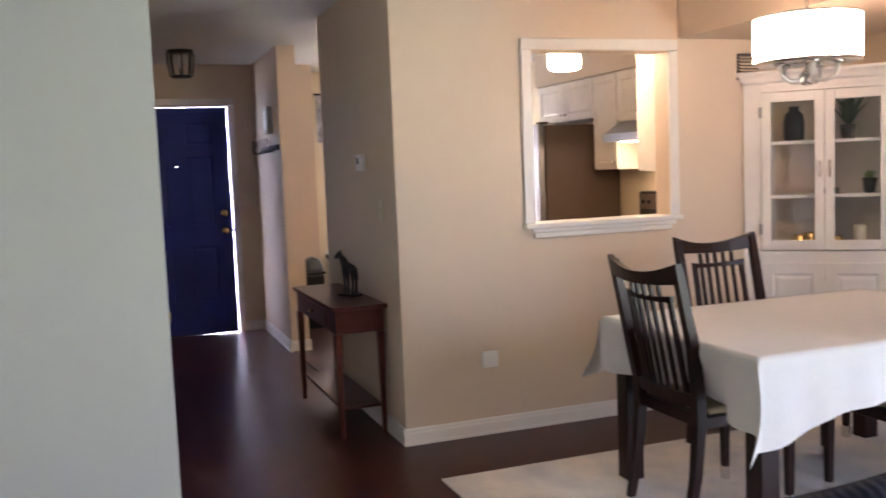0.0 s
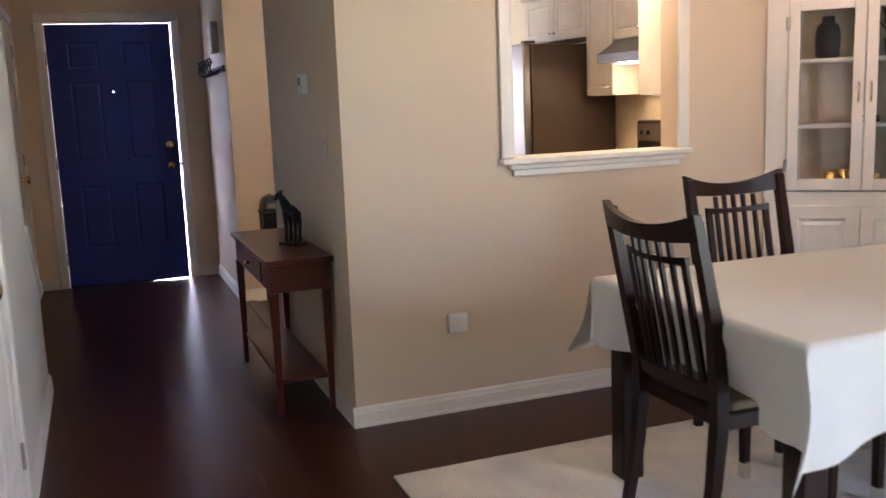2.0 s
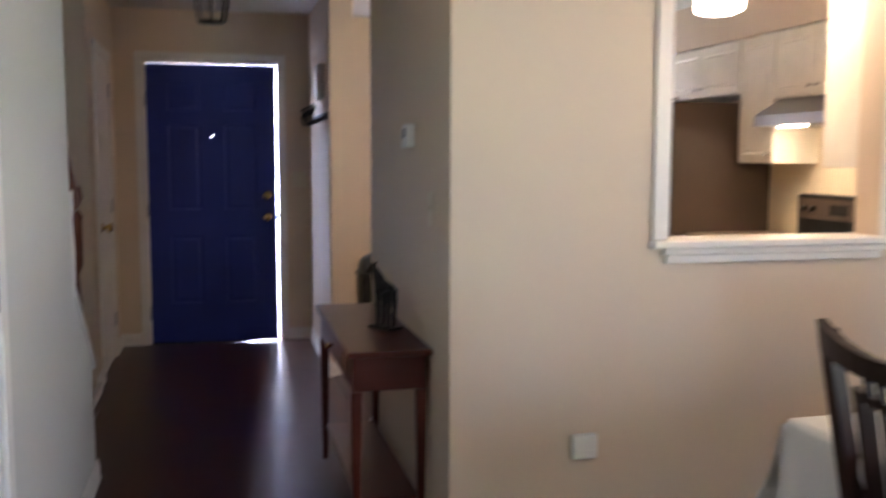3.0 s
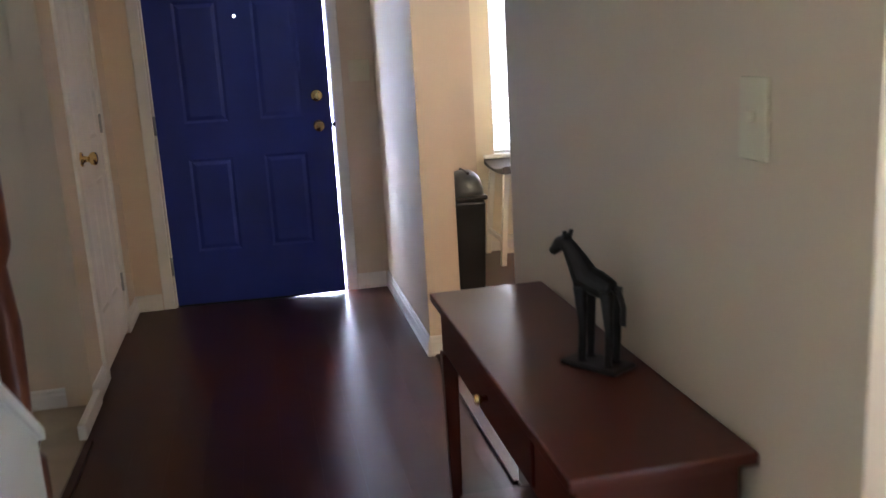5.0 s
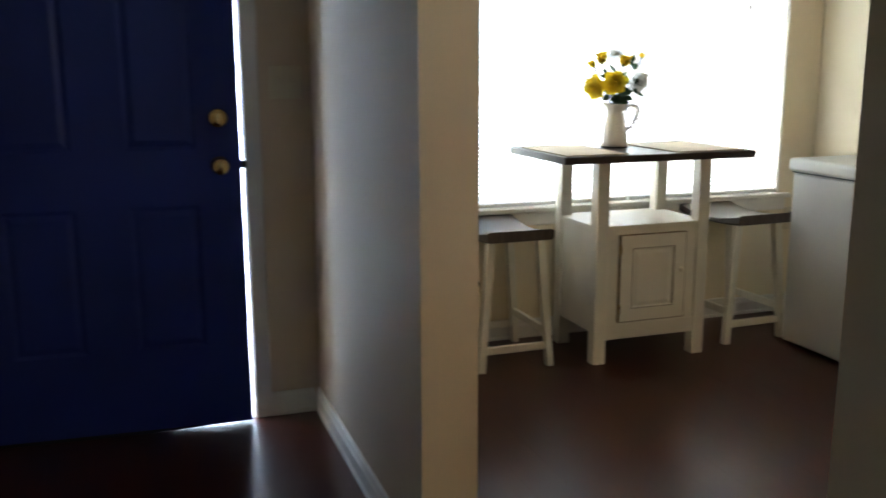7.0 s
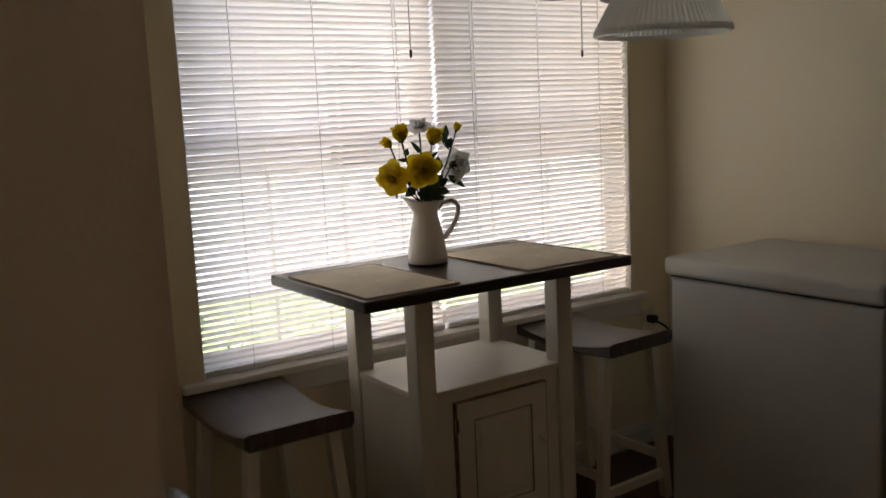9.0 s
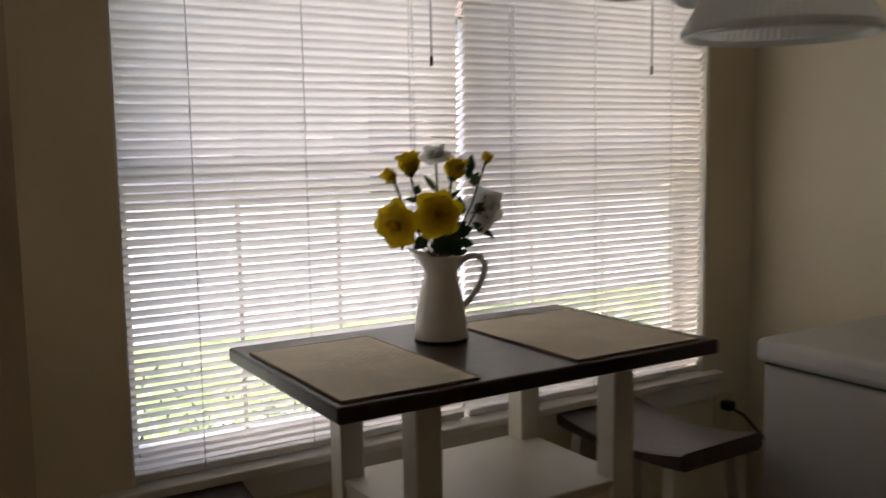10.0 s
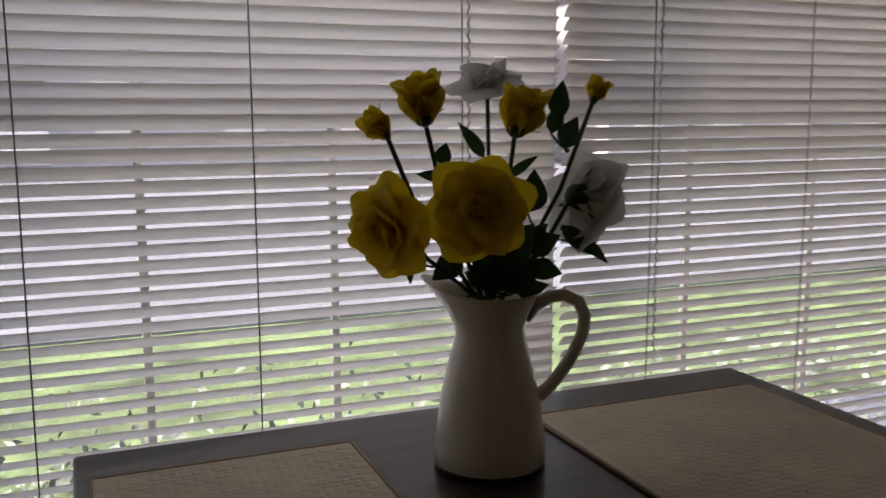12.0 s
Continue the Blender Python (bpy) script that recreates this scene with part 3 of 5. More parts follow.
part("newel", lathe([(0.045, 0), (0.045, 0.34), (0.030, 0.36), (0.042, 0.40), (0.028, 0.44), (0.038, 0.70), (0.027, 0.86), (0.042, 0.90), (0.045, 0.92), (0.045, 1.10), (0.050, 1.12), (0.030, 1.15), (0.052, 1.20), (0.045, 1.25), (0, 1.27)], 20, (0.10, 5.83)), M_NEWEL, stairs, "turned red-brown wooden newel post")
for y in (5.53, 5.43, 5.33, 5.23):
    z0 = 0.51 + (5.60 - y) * 0.82
    part("baluster", lathe([(0.018, z0 - 0.01), (0.018, z0 + 0.12), (0.010, z0 + 0.14), (0.019, z0 + 0.18), (0.012, z0 + 0.24), (0.016, z0 + 0.42), (0.010, z0 + 0.56), (0.016, z0 + 0.60), (0.016, z0 + 0.72)], 14, (0.14, y)), M_TRIM, stairs, "white turned baluster")
part("handrail", tube([(0.10, 5.83, 1.16), (0.13, 5.66, 1.19), (0.14, 5.50, 1.29), (0.14, 5.141, 1.585)], 0.032, 12), M_NEWEL, stairs, "red-brown wooden handrail")
structure("landing_carpet", bx(-1.05, 0.045, 5.585, 7.098, -0.015, 0.012, 0.006), M_CARPET, "beige carpet on the stair landing", "carpet")
structure("landing_edge", bx(0.046, 0.075, 5.585, 6.72, -0.015, 0.013, 0.004), M_FLOOR, "wooden edge strip of the landing", "trim")
structure("landing_board", bx(CLOS + 0.004, CLOS + 0.034, 6.722, 7.087, 0.0125, 0.072, 0.006), M_TRIM, "short white board along the landing carpet", "trim")

# ---- fittings of the hall ----


def wall_plate(name, label, category, m, w, h, switches, material=M_PLATE):
    """A switch or socket plate in the x-z plane facing -y."""
    t = thing(name, label, category, m)
    part("plate", bx(-w / 2, w / 2, -0.006, -0.001, -h / 2, h / 2, 0.003), material, t)
    for sx in switches:
        part("toggle", bx(sx - 0.005, sx + 0.005, -0.016, -0.0055, -0.004, 0.012, 0.002), material, t)
    return t


wall_plate("light_switch", "ivory single light switch on the hall wall", "switch", pose(HALL_R, 4.655, 1.205, 0, 0, -90), 0.075, 0.118, [0])
wall_plate("light_switch", "ivory double light switch beside the entrance door", "switch", pose(1.325, DOOR_Y, 1.215, 0, 0, 0), 0.115, 0.115, [-0.023, 0.023])
wall_plate("light_switch", "ivory double light switch on the landing wall", "switch", pose(-0.226, 7.112, 1.203, 0, 0, 0), 0.115, 0.115, [-0.023, 0.023])
t = thing("thermostat", "small white thermostat on the hall wall", "thermostat", pose(HALL_R, 4.978, 1.466, 0, 0, -90))
part("housing", bx(-0.055, 0.055, -0.032, -0.001, -0.045, 0.045, 0.006), M_WPLAST, t)
part("display", bx(-0.030, 0.020, -0.034, -0.0315, -0.008, 0.028, 0.001), M_BINLID, t, "grey display")
t = thing("wall_socket_box", "white surface socket box on the dining wall", "socket", pose(1.928, DIN_Y, 0.405))
part("housing", bx(-0.044, 0.044, -0.034, -0.001, -0.042, 0.042, 0.006), M_WPLAST, t)
for sx, sz in ((-0.022, 0.02), (0.0, 0.02), (0.022, 0.02), (-0.022, -0.02), (0.0, -0.02), (0.022, -0.02)):
    part("socket", bx(sx - 0.008, sx + 0.008, -0.0365, -0.0335, sz - 0.011, sz + 0.011, 0.001), M_WPLAST, t)
t = thing("wall_vent", "brown slatted return air vent on the dining wall", "vent", pose(3.615, DIN_Y, 1.93))
part("frame", bx(-0.075, 0.075, -0.008, -0.001, -0.075, 0.075, 0.002), M_VENT, t)
for i in range(7):
    part("slat", moved(bx(-0.062, 0.062, -0.012, 0.004, -0.0025, 0.0025), Matrix.Translation((0, -0.011, -0.056 + i * 0.0187)) @ Matrix.Rotation(radians(35), 4, "X")), M_WALL, t)
# coat rack and door chime on the stub wall
t = thing("coat_rack", "black iron coat rack with curled hooks on the wall", "coat rack", pose(1.41, 7.67, 1.64, 0, 0, -90))
part("rail", bx(-0.40, 0.40, -0.022, -0.001, -0.022, 0.022, 0.004), M_IRON, t)
for i in range(6):
    hx = -0.35 + i * 0.14
    part("hook", tube([(hx, -0.022, 0.0), (hx, -0.05, -0.035), (hx, -0.085, -0.03), (hx, -0.10, 0.01), (hx, -0.085, 0.05), (hx, -0.10, 0.075)], 0.006, 8), M_IRON, t)
t = thing("door_chime", "pale wall-mounted door chime box", "door chime", pose(1.41, 7.60, 1.87, 0, 0, -90))
part("cover", bx(-0.085, 0.085, -0.05, -0.001, -0.11, 0.11, 0.008), M_WALL_PALE, t)
part("grille", bx(-0.06, 0.06, -0.053, -0.0495, -0.08, 0.08, 0.002), M_WPLAST, t)
# ceiling lantern
t = thing("ceiling_lantern", "dark metal ceiling lantern with glass panes, unlit", "ceiling lamp", pose(0.715, 7.55, CEIL))
part("canopy", lathe([(0.100, -0.025), (0.096, -0.012), (0.106, -0.001)], 8), M_IRON, t)
part("bottom_ring", lathe([(0.080, -0.215), (0.088, -0.205), (0.080, -0.198)], 8), M_IRON, t)
for i in range(8):
    a = 2 * math.pi * i / 8
    c, s = math.cos(a), math.sin(a)
    part("bar", tube([(0.103 * c, 0.103 * s, -0.022), (0.100 * c, 0.100 * s, -0.11), (0.083 * c, 0.083 * s, -0.205)], 0.006, 6), M_IRON, t)
part("glass_body", lathe([(0.096, -0.026), (0.093, -0.11), (0.076, -0.2)], 8), M_GLASS, t, "clear glass panes")
part("bulb", lathe([(0.012, -0.03), (0.016, -0.06), (0.028, -0.10), (0.022, -0.13), (0, -0.14)], 16), M_JUG, t, "unlit frosted bulb")

# ---- console table and statuette ----
t = thing("console_table", "mahogany console table with drawer, shelf and tapered legs", "console table", pose(1.304, 5.155, 0))
part("top", bx(-0.150, 0.150, -0.535, 0.535, 0.690, 0.712, 0.004), M_CONS, t)
part("apron", bx(-0.130, 0.136, -0.505, 0.505, 0.565, 0.689, 0.003), M_CONS, t)
part("drawer_front", bx(-0.1375, -0.1305, -0.30, 0.30, 0.582, 0.675, 0.002), M_CONS, t)
part("drawer_knob", moved(lathe([(0.006, 0), (0.006, 0.010), (0.013, 0.018), (0.010, 0.026), (0, 0.028)], 16), Matrix.Translation((-0.1377, 0, 0.63)) @ Matrix.Rotation(-math.pi / 2, 4, "Y")), M_BRASS, t, "brass drawer knob")
for lx in (-0.117, 0.117):
    for ly in (-0.49, 0.49):
        b = bmesh.new()
        vs = box(b, lx - 0.020, lx + 0.020, ly - 0.020, ly + 0.020, 0.0, 0.564)
        for v in vs:
            if v.co.z < 0.1:
                v.co.x = lx + (v.co.x - lx) * 0.55
                v.co.y = ly + (v.co.y - ly) * 0.55
        bev(b, 0.003)
        part("leg", b, M_CONS, t)
part("shelf", bx(-0.112, 0.112, -0.482, 0.482, 0.150, 0.166, 0.003), M_CONS, t)


def giraffe():
    """One plain standing animal figure on a base, head to -x."""
    bm = bmesh.new()
    pieces = [
        tube([(0.038, 0, 0.178), (0.0, 0, 0.190), (-0.035, 0, 0.200)], 0.030, 12, [0.8, 1.0, 0.95]),
        tube([(-0.026, 0, 0.195), (-0.050, 0, 0.232), (-0.072, 0, 0.262), (-0.086, 0, 0.274)], 0.025, 10, [1.3, 1.0, 0.72, 0.62]),
        tube([(-0.074, 0, 0.278), (-0.098, 0, 0.266), (-0.122, 0, 0.244)], 0.017, 10, [0.9, 1.0, 0.55]),
        tube([(-0.078, 0.010, 0.284), (-0.074, 0.012, 0.299)], 0.006, 6), tube([(-0.078, -0.010, 0.284), (-0.074, -0.012, 0.299)], 0.006, 6),
        tube([(0.058, 0, 0.182), (0.070, 0, 0.145), (0.068, 0, 0.105)], 0.007, 6)]
    for lx, ly in ((-0.035, 0.020), (-0.028, -0.020), (0.035, 0.020), (0.042, -0.020)):
        pieces.append(tube([(lx, ly, 0.182), (lx + 0.004, ly, 0.095), (lx, ly, 0.010)], 0.014, 8, [1.2, 0.70, 0.65]))
    base = bx(-0.075, 0.075, -0.040, 0.040, 0.0, 0.013, 0.004)
    me = bpy.data.meshes.new("piece")
    for p in (*pieces, base):
        p.to_mesh(me)
        bm.from_mesh(me)
        p.free()
    return bm


g = link("giraffe_statuette", giraffe(), M_STATUE)
g.matrix_basis = pose(1.362, 5.045, 0.712, 0, 0, -58) @ Matrix.Scale(0.87, 4)
rm = g.modifiers.new("carving", "REMESH")
rm.mode, rm.voxel_size, rm.use_smooth_shade = "VOXEL", 0.0032, True
tagged(g, "dark carved wooden giraffe statuette standing on the console", "statuette")

# ---- dining space ----
rug = link("area_rug", bx(1.433, 4.18, 1.75, 3.815, 0.0, 0.011, 0.004), M_RUG)
tagged(rug, "cream wool area rug with faint mottling under the dining table", "rug")

TX0, TX1, TY0, TY1, TZ = 2.115, 3.625, 2.495, 3.530, 0.722
t = thing("dining_table", "dark espresso dining table with square legs", "dining table", pose(0, 0, 0.011))
part("tabletop", bx(TX0 + 0.004, TX1 - 0.004, TY0 + 0.004, TY1 - 0.004, TZ - 0.045, TZ - 0.013, 0.004), M_WOODD, t)
part("apron", bx(TX0 + 0.06, TX1 - 0.06, TY0 + 0.06, TY1 - 0.06, TZ - 0.135, TZ - 0.046), M_WOODD, t)
for lx in (TX0 + 0.085, TX1 - 0.085):
    for ly in (TY0 + 0.085, TY1 - 0.085):
        part("leg", bx(lx - 0.042, lx + 0.042, ly - 0.042, ly + 0.042, 0.0, TZ - 0.046, 0.006), M_WOODD, t)


def tablecloth():
    """A cloth laid over the top: flat above, hanging with folds, its corners lowest."""
    over, step = 0.238, 0.022
    nx = int((TX1 - TX0 + 2 * over) / step)
    ny = int((TY1 - TY0 + 2 * over) / step)
    bm = bmesh.new()
    rows = []
    for j in range(ny + 1):
        row = []
        for i in range(nx + 1):
            u = TX0 - over + (TX1 - TX0 + 2 * over) * i / nx
            v = TY0 - over + (TY1 - TY0 + 2 * over) * j / ny
            cu, cv = min(max(u, TX0), TX1), min(max(v, TY0), TY1)
            du, dv = u - cu, v - cv
            d = math.hypot(du, dv)
            z = TZ
            if d > 1e-6:
                ox, oy = du / d, dv / d
                run = cu * 1.0 + cv * 1.0
                fall, fin = max(abs(du), abs(dv)), min(abs(du), abs(dv))
                away = min(cu - TX0, TX1 - cu) if abs(dv) >= abs(du) else min(cv - TY0, TY1 - cv)
                pull = math.exp(-(away / 0.26) ** 2) * (1.0 if abs(dv) >= abs(du) else 0.35 + 0.65 * fin / over)
                if v > TY1 - 0.3:
                    pull *= 0.35
                wave = 0.014 * math.sin(run * 15.0 + 1.3) + 0.008 * math.sin(run * 31.0 + cu * 3)
                out = 0.002 + fall * 0.04 + (wave + 0.010) * (fall / over) * (1 - 0.6 * pull)
                if fin > 0:
                    sx, sy = math.copysign(0.7, du), math.copysign(0.7, dv)
                    bend = 0.10 * fin * math.sin(fall * 16)
                    cu, cv = cu + sx * (out + fin * 0.36) + bend, cv + sy * (out + fin * 0.36) - bend
                else:
                    cu, cv = cu + ox * out, cv + oy * out
                if du < 0 and abs(cv - 3.05) < 0.40:
                    push = min(1.0, (0.40 - abs(cv - 3.05)) / 0.12)
                    cu += push * 0.115 * max(0.0, fall - 0.05) / over
                z = TZ - fall * (0.93 + 0.40 * pull) - 0.16 * fin * (fall / over) + 0.008 * math.sin(run * 9) * (fall / over)
            else:
                z = TZ + 0.0015 * noise.noise(Vector((u * 3, v * 3, 0.3)))
            row.append(bm.verts.new((cu, cv, z)))
        rows.append(row)
    for a, b in zip(rows, rows[1:]):
        for i in range(nx):
            bm.faces.new((a[i], a[i + 1], b[i + 1], b[i]))
    smooth(bm)
    return bm


cl = link("tablecloth", tablecloth(), M_CLOTH)
cl.location.z = 0.011
tagged(cl, "plain white tablecloth hanging in folds over the dining table", "tablecloth")


def curved_rail(z0, z1, w, depth, sag, thick, y0, n=10):
    """A back rail bowed in plan and dipped at its upper edge."""
    bm = bmesh.new()
    rings = []
    for i in range(n + 1):
        s = -1 + 2 * i / n
        x = s * w / 2
        y = y0 - depth * (1 - s * s)
        top = z1 - sag * (1 - s * s)
        lo = z0 - sag * 0.35 * (1 - s * s)
        rings.append([bm.verts.new(p) for p in ((x, y, lo), (x, y - thick, lo), (x, y - thick, top), (x, y, top))])
    for a, b in zip(rings, rings[1:]):
        for k in range(4):
            bm.faces.new((a[k], b[k], b[(k + 1) % 4], a[(k + 1) % 4]))
    bm.faces.new(rings[0][::-1])
    bm.faces.new(rings[-1])
    bmesh.ops.recalc_face_normals(bm, faces=bm.faces)
    return bm


def sheared(bm, k, z0):
    """Leans what stands above z0 backwards."""
    for v in bm.verts:
        if v.co.z > z0:
            v.co.y -= (v.co.z - z0) * k
    return bm


def dining_chair(m):
    c = thing("dining_chair", "dark espresso slat-back dining chair with a beige padded seat", "chair", m, group="chairs round the dining table")
    rake = 0.170
    part("seat_frame", bx(-0.215, 0.215, -0.158, 0.285, 0.378, 0.428, 0.006), M_WOODD, c)
    part("seat", bx(-0.205, 0.205, -0.128, 0.278, 0.4285, 0.458, 0.015, 3), M_SEAT, c, "beige padded seat")
    for sx in (-0.2, 0.2):
        b = bx(sx - 0.019, sx + 0.019, 0.236, 0.274, 0.06, 0.377, 0.004)
        for v in b.verts:
            if v.co.z < 0.2:
                v.co.x = sx + (v.co.x - sx) * 0.75
                v.co.y = 0.255 + (v.co.y - 0.255) * 0.75
        leg = part("leg", b, M_WOODD, c)
        part("ferrule", bx(sx - 0.016, sx + 0.016, 0.239, 0.271, 0.0, 0.0595, 0.003), M_CHROME, leg, "brushed metal foot cap")
        b = bmesh.new()
        prev = None
        for z, y, h in ((0.0, -0.222, 0.015), (0.20, -0.184, 0.018), (0.40, -0.166, 0.021), (0.50, -0.170, 0.021), (0.70, -0.202, 0.019), (1.005, -0.268, 0.016)):
            ring = [b.verts.new((sx + 0.02 * (1 if sx > 0 else -1) * (z > 0.6) + dx * h, y + dy * h, z)) for dx, dy in ((-1, -1), (1, -1), (1, 1), (-1, 1))]
            if prev:
                for k in range(4):
                    b.faces.new((prev[k], prev[(k + 1) % 4], ring[(k + 1) % 4], ring[k]))
            else:
                b.faces.new(ring[::-1])
            prev = ring
        b.faces.new(prev)
        bmesh.ops.recalc_face_normals(b, faces=b.faces)
        part("back_post", b, M_WOODD, c)
    part("top_rail", sheared(curved_rail(0.945, 1.022, 0.475, 0.035, 0.045, 0.026, -0.150), rake * 1.12, 0.44), M_WOODD, c)
    part("inner_rail", sheared(curved_rail(0.865, 0.890, 0.300, 0.018, 0.010, 0.018, -0.150), rake * 1.12, 0.44), M_WOODD, c)
    part("bottom_rail", sheared(curved_rail(0.462, 0.512, 0.385, 0.022, 0.0, 0.020, -0.152), rake * 1.12, 0.44), M_WOODD, c)
    for i in range(7):
        s = -1 + 2 * i / 6
        x = s * 0.139
        wide = 0.013 if abs(s) > 0.9 else 0.008
        top = 0.888 if abs(s) > 0.9 else 0.95
        y = -0.152 - 0.020 * (1 - s * s)
        part("back_slat", sheared(bx(x - wide, x + wide, y - 0.016, y - 0.004, 0.50, top - 0.02 * (abs(s) < 0.9)), rake * 1.12, 0.44), M_WOODD, c)
    return c


chair = dining_chair(pose(2.298, 3.050, 0.011, 0, 0, -90))
copy_thing(chair, pose(2.925, 3.525, 0.011, 0, 0, 180))
copy_thing(chair, pose(3.700, 3.270, 0.011, 0, 0, 90))
copy_thing(chair, pose(3.010, 2.655, 0.011, 0, 0, 2))

# corner cabinet, front in the local x-z plane
cab = thing("corner_cabinet", "white painted corner cabinet with glazed upper doors", "cabinet", pose(3.895, 4.088, 0, 0, 0, -41.6))
HW = 0.432
b = prism([(-HW, 0.0), (HW, 0.0), (HW - 0.03, 0.03), (0, 0.415), (-HW + 0.03, 0.03)], "z", 0.0, 0.835)
part("lower_body", b, M_WHITE, cab)
part("waist_moulding", prism([(-HW - 0.006, -0.012), (HW + 0.006, -0.012), (HW, 0.02), (-HW, 0.02)], "z", 0.8355, 0.862), M_WHITE, cab)
bm = bmesh.new()
box(bm, -HW, -0.337, 0.0, 0.022, 0.862, 1.80)
box(bm, 0.337, HW, 0.0, 0.022, 0.862, 1.80)
box(bm, -0.336, 0.336, 0.0, 0.022, 1.775, 1.80)
part("face_frame", bm, M_WHITE, cab)
for sx in (-1, 1):
    b = bmesh.new()
    q = [b.verts.new(p) for p in ((sx * (HW - 0.012), 0.023, 0.862), (0, 0.418, 0.862), (0, 0.418, 1.80), (sx * (HW - 0.012), 0.023, 1.80))]
    b.faces.new(q)
    bmesh.ops.solidify(b, geom=b.faces[:], thickness=0.012)
    part("back_panel", b, M_WHITE, cab)
part("roof", prism([(-HW, 0.0), (HW, 0.0), (0, 0.415)], "z", 1.801, 1.822), M_WHITE, cab)
bm = bmesh.new()
ring0 = None
for off, z in ((0.0, 1.823), (0.012, 1.835), (0.018, 1.858), (0.036, 1.878), (0.036, 1.892)):
    ring = [bm.verts.new(p) for p in ((-HW - off, -off, z), (HW + off, -off, z), (HW - 0.02, 0.035, z), (-HW + 0.02, 0.035, z))]
    if ring0:
        for k in range(4):
            bm.faces.new((ring0[k], ring0[(k + 1) % 4], ring[(k + 1) % 4], ring[k]))
    ring0 = ring
bm.faces.new(ring0)
bmesh.ops.recalc_face_normals(bm, faces=bm.faces)
part("crown", bm, M_WHITE, cab)
for z in (1.165, 1.475):
    part("shelf", prism([(-0.395, 0.03), (0.395, 0.03), (0, 0.405)], "z", z, z + 0.018), M_WHITE, cab)
part("cabinet_floor", prism([(-0.40, 0.028), (0.40, 0.028), (0, 0.408)], "z", 0.836, 0.862), M_WHITE, cab)
for sx in (-1, 1):
    x0, x1 = (-0.334, -0.002) if sx < 0 else (0.002, 0.334)
    d = part("door", bx(x0, x0 + 0.05, -0.020, -0.001, 0.870, 1.770, 0.003), M_WHITE, cab)
    for nm, q in (("stile", (x1 - 0.05, x1, -0.020, -0.001, 0.870, 1.770)), ("rail", (x0 + 0.0505, x1 - 0.0505, -0.0195, -0.001, 0.870, 0.925)), ("rail", (x0 + 0.0505, x1 - 0.0505, -0.0195, -0.001, 1.715, 1.770))):
        part(nm, bx(*q, bevel=0.003), M_WHITE, d)
    pane = part("pane", bx(x0 + 0.0505, x1 - 0.0505, -0.011, -0.008, 0.9255, 1.7145), M_GLASS, d, "clear glass pane")
    pane.visible_shadow = False
    hx = -0.026 if sx < 0 else 0.026
    part("handle", tube([(hx, -0.020, 1.375), (hx, -0.045, 1.365), (hx, -0.050, 1.33), (hx, -0.045, 1.295), (hx, -0.020, 1.285)], 0.006, 8), M_CHROME, d, "small nickel bow handle")
    ex = -0.339 if sx < 0 else 0.339
    for hz in (0.99, 1.66):
        part("hinge", bx(ex - 0.008, ex + 0.008, -0.026, -0.0005, hz - 0.03, hz + 0.03, 0.003), M_STEEL, d)
    low = panelled(0.330, 0.71, 0.018, [(0.055, 0.275)], [(0.06, 0.65)])
    moved(low, Matrix.Translation((x0, -0.0195, 0.085)))
    ld = part("door", low, M_WHITE, cab)
    for hz in (0.18, 0.68):
        part("hinge", bx(ex - 0.008, ex + 0.008, -0.026, -0.0005, hz - 0.03, hz + 0.03, 0.003), M_STEEL, ld)


def in_cab(x, y, z):
    return cab.matrix_basis @ Matrix.Translation((x, y, z))


def leafy(n, r, h, seed, size=0.03):
    """A tuft of bent pointed leaves."""
    rnd = random.Random(seed)
    bm = bmesh.new()
    for _ in range(n):
        a, e = rnd.uniform(0, 2 * math.pi), rnd.uniform(0.15, 1.0)
        ln = rnd.uniform(0.6, 1.0)
        side = Vector((-math.sin(a), math.cos(a), 0)) * size * rnd.uniform(0.3, 0.6)
        prev = None
        for k in range(5):
            s = k / 4
            p = Vector((math.cos(a) * r * e * s * ln, math.sin(a) * r * e * s * ln, h * ln * s * (1.15 - 0.4 * e * s)))
            w = side * (math.sin(math.pi * min(1, 0.15 + 0.85 * s)) + 0.02)
            cur = (bm.verts.new(p - w), bm.verts.new(p + w))
            if prev:
                bm.faces.new((prev[0], prev[1], cur[1], cur[0]))
            prev = cur
    smooth(bm)
    return bm


v = link("vase", lathe([(0.040, 0), (0.055, 0.01), (0.058, 0.10), (0.050, 0.15), (0.028, 0.17), (0.030, 0.195), (0.024, 0.195), (0.022, 0.17)], 24), M_BLACKP)
v.matrix_basis = in_cab(-0.16, 0.10, 1.494)
tagged(v, "dark bottle-shaped vase on the cabinet's top shelf", "vase")
t = thing("potted_plant", "feathery green plant in a dark pot on the cabinet shelf", "plant", in_cab(0.13, 0.13, 1.494))
part("pot", lathe([(0.036, 0), (0.046, 0.08), (0.042, 0.08), (0.040, 0.07)], 20), M_BLACKP, t)
part("foliage", moved(leafy(60, 0.15, 0.21, 4, 0.018), Matrix.Translation((0, 0, 0.06))), M_LEAF, t)
t = thing("succulent", "small green succulent in a black pot on the cabinet shelf", "plant", in_cab(0.235, 0.07, 1.184))
part("pot", lathe([(0.028, 0), (0.040, 0.085), (0.036, 0.085), (0.034, 0.075)], 20), M_BLACKP, t)
part("foliage", moved(leafy(30, 0.065, 0.065, 9, 0.028), Matrix.Translation((0, 0, 0.07))), M_SUCC, t)
v = link("trinket_box", bx(-0.06, 0.06, -0.035, 0.035, 0, 0.032, 0.004), M_BLACKP)
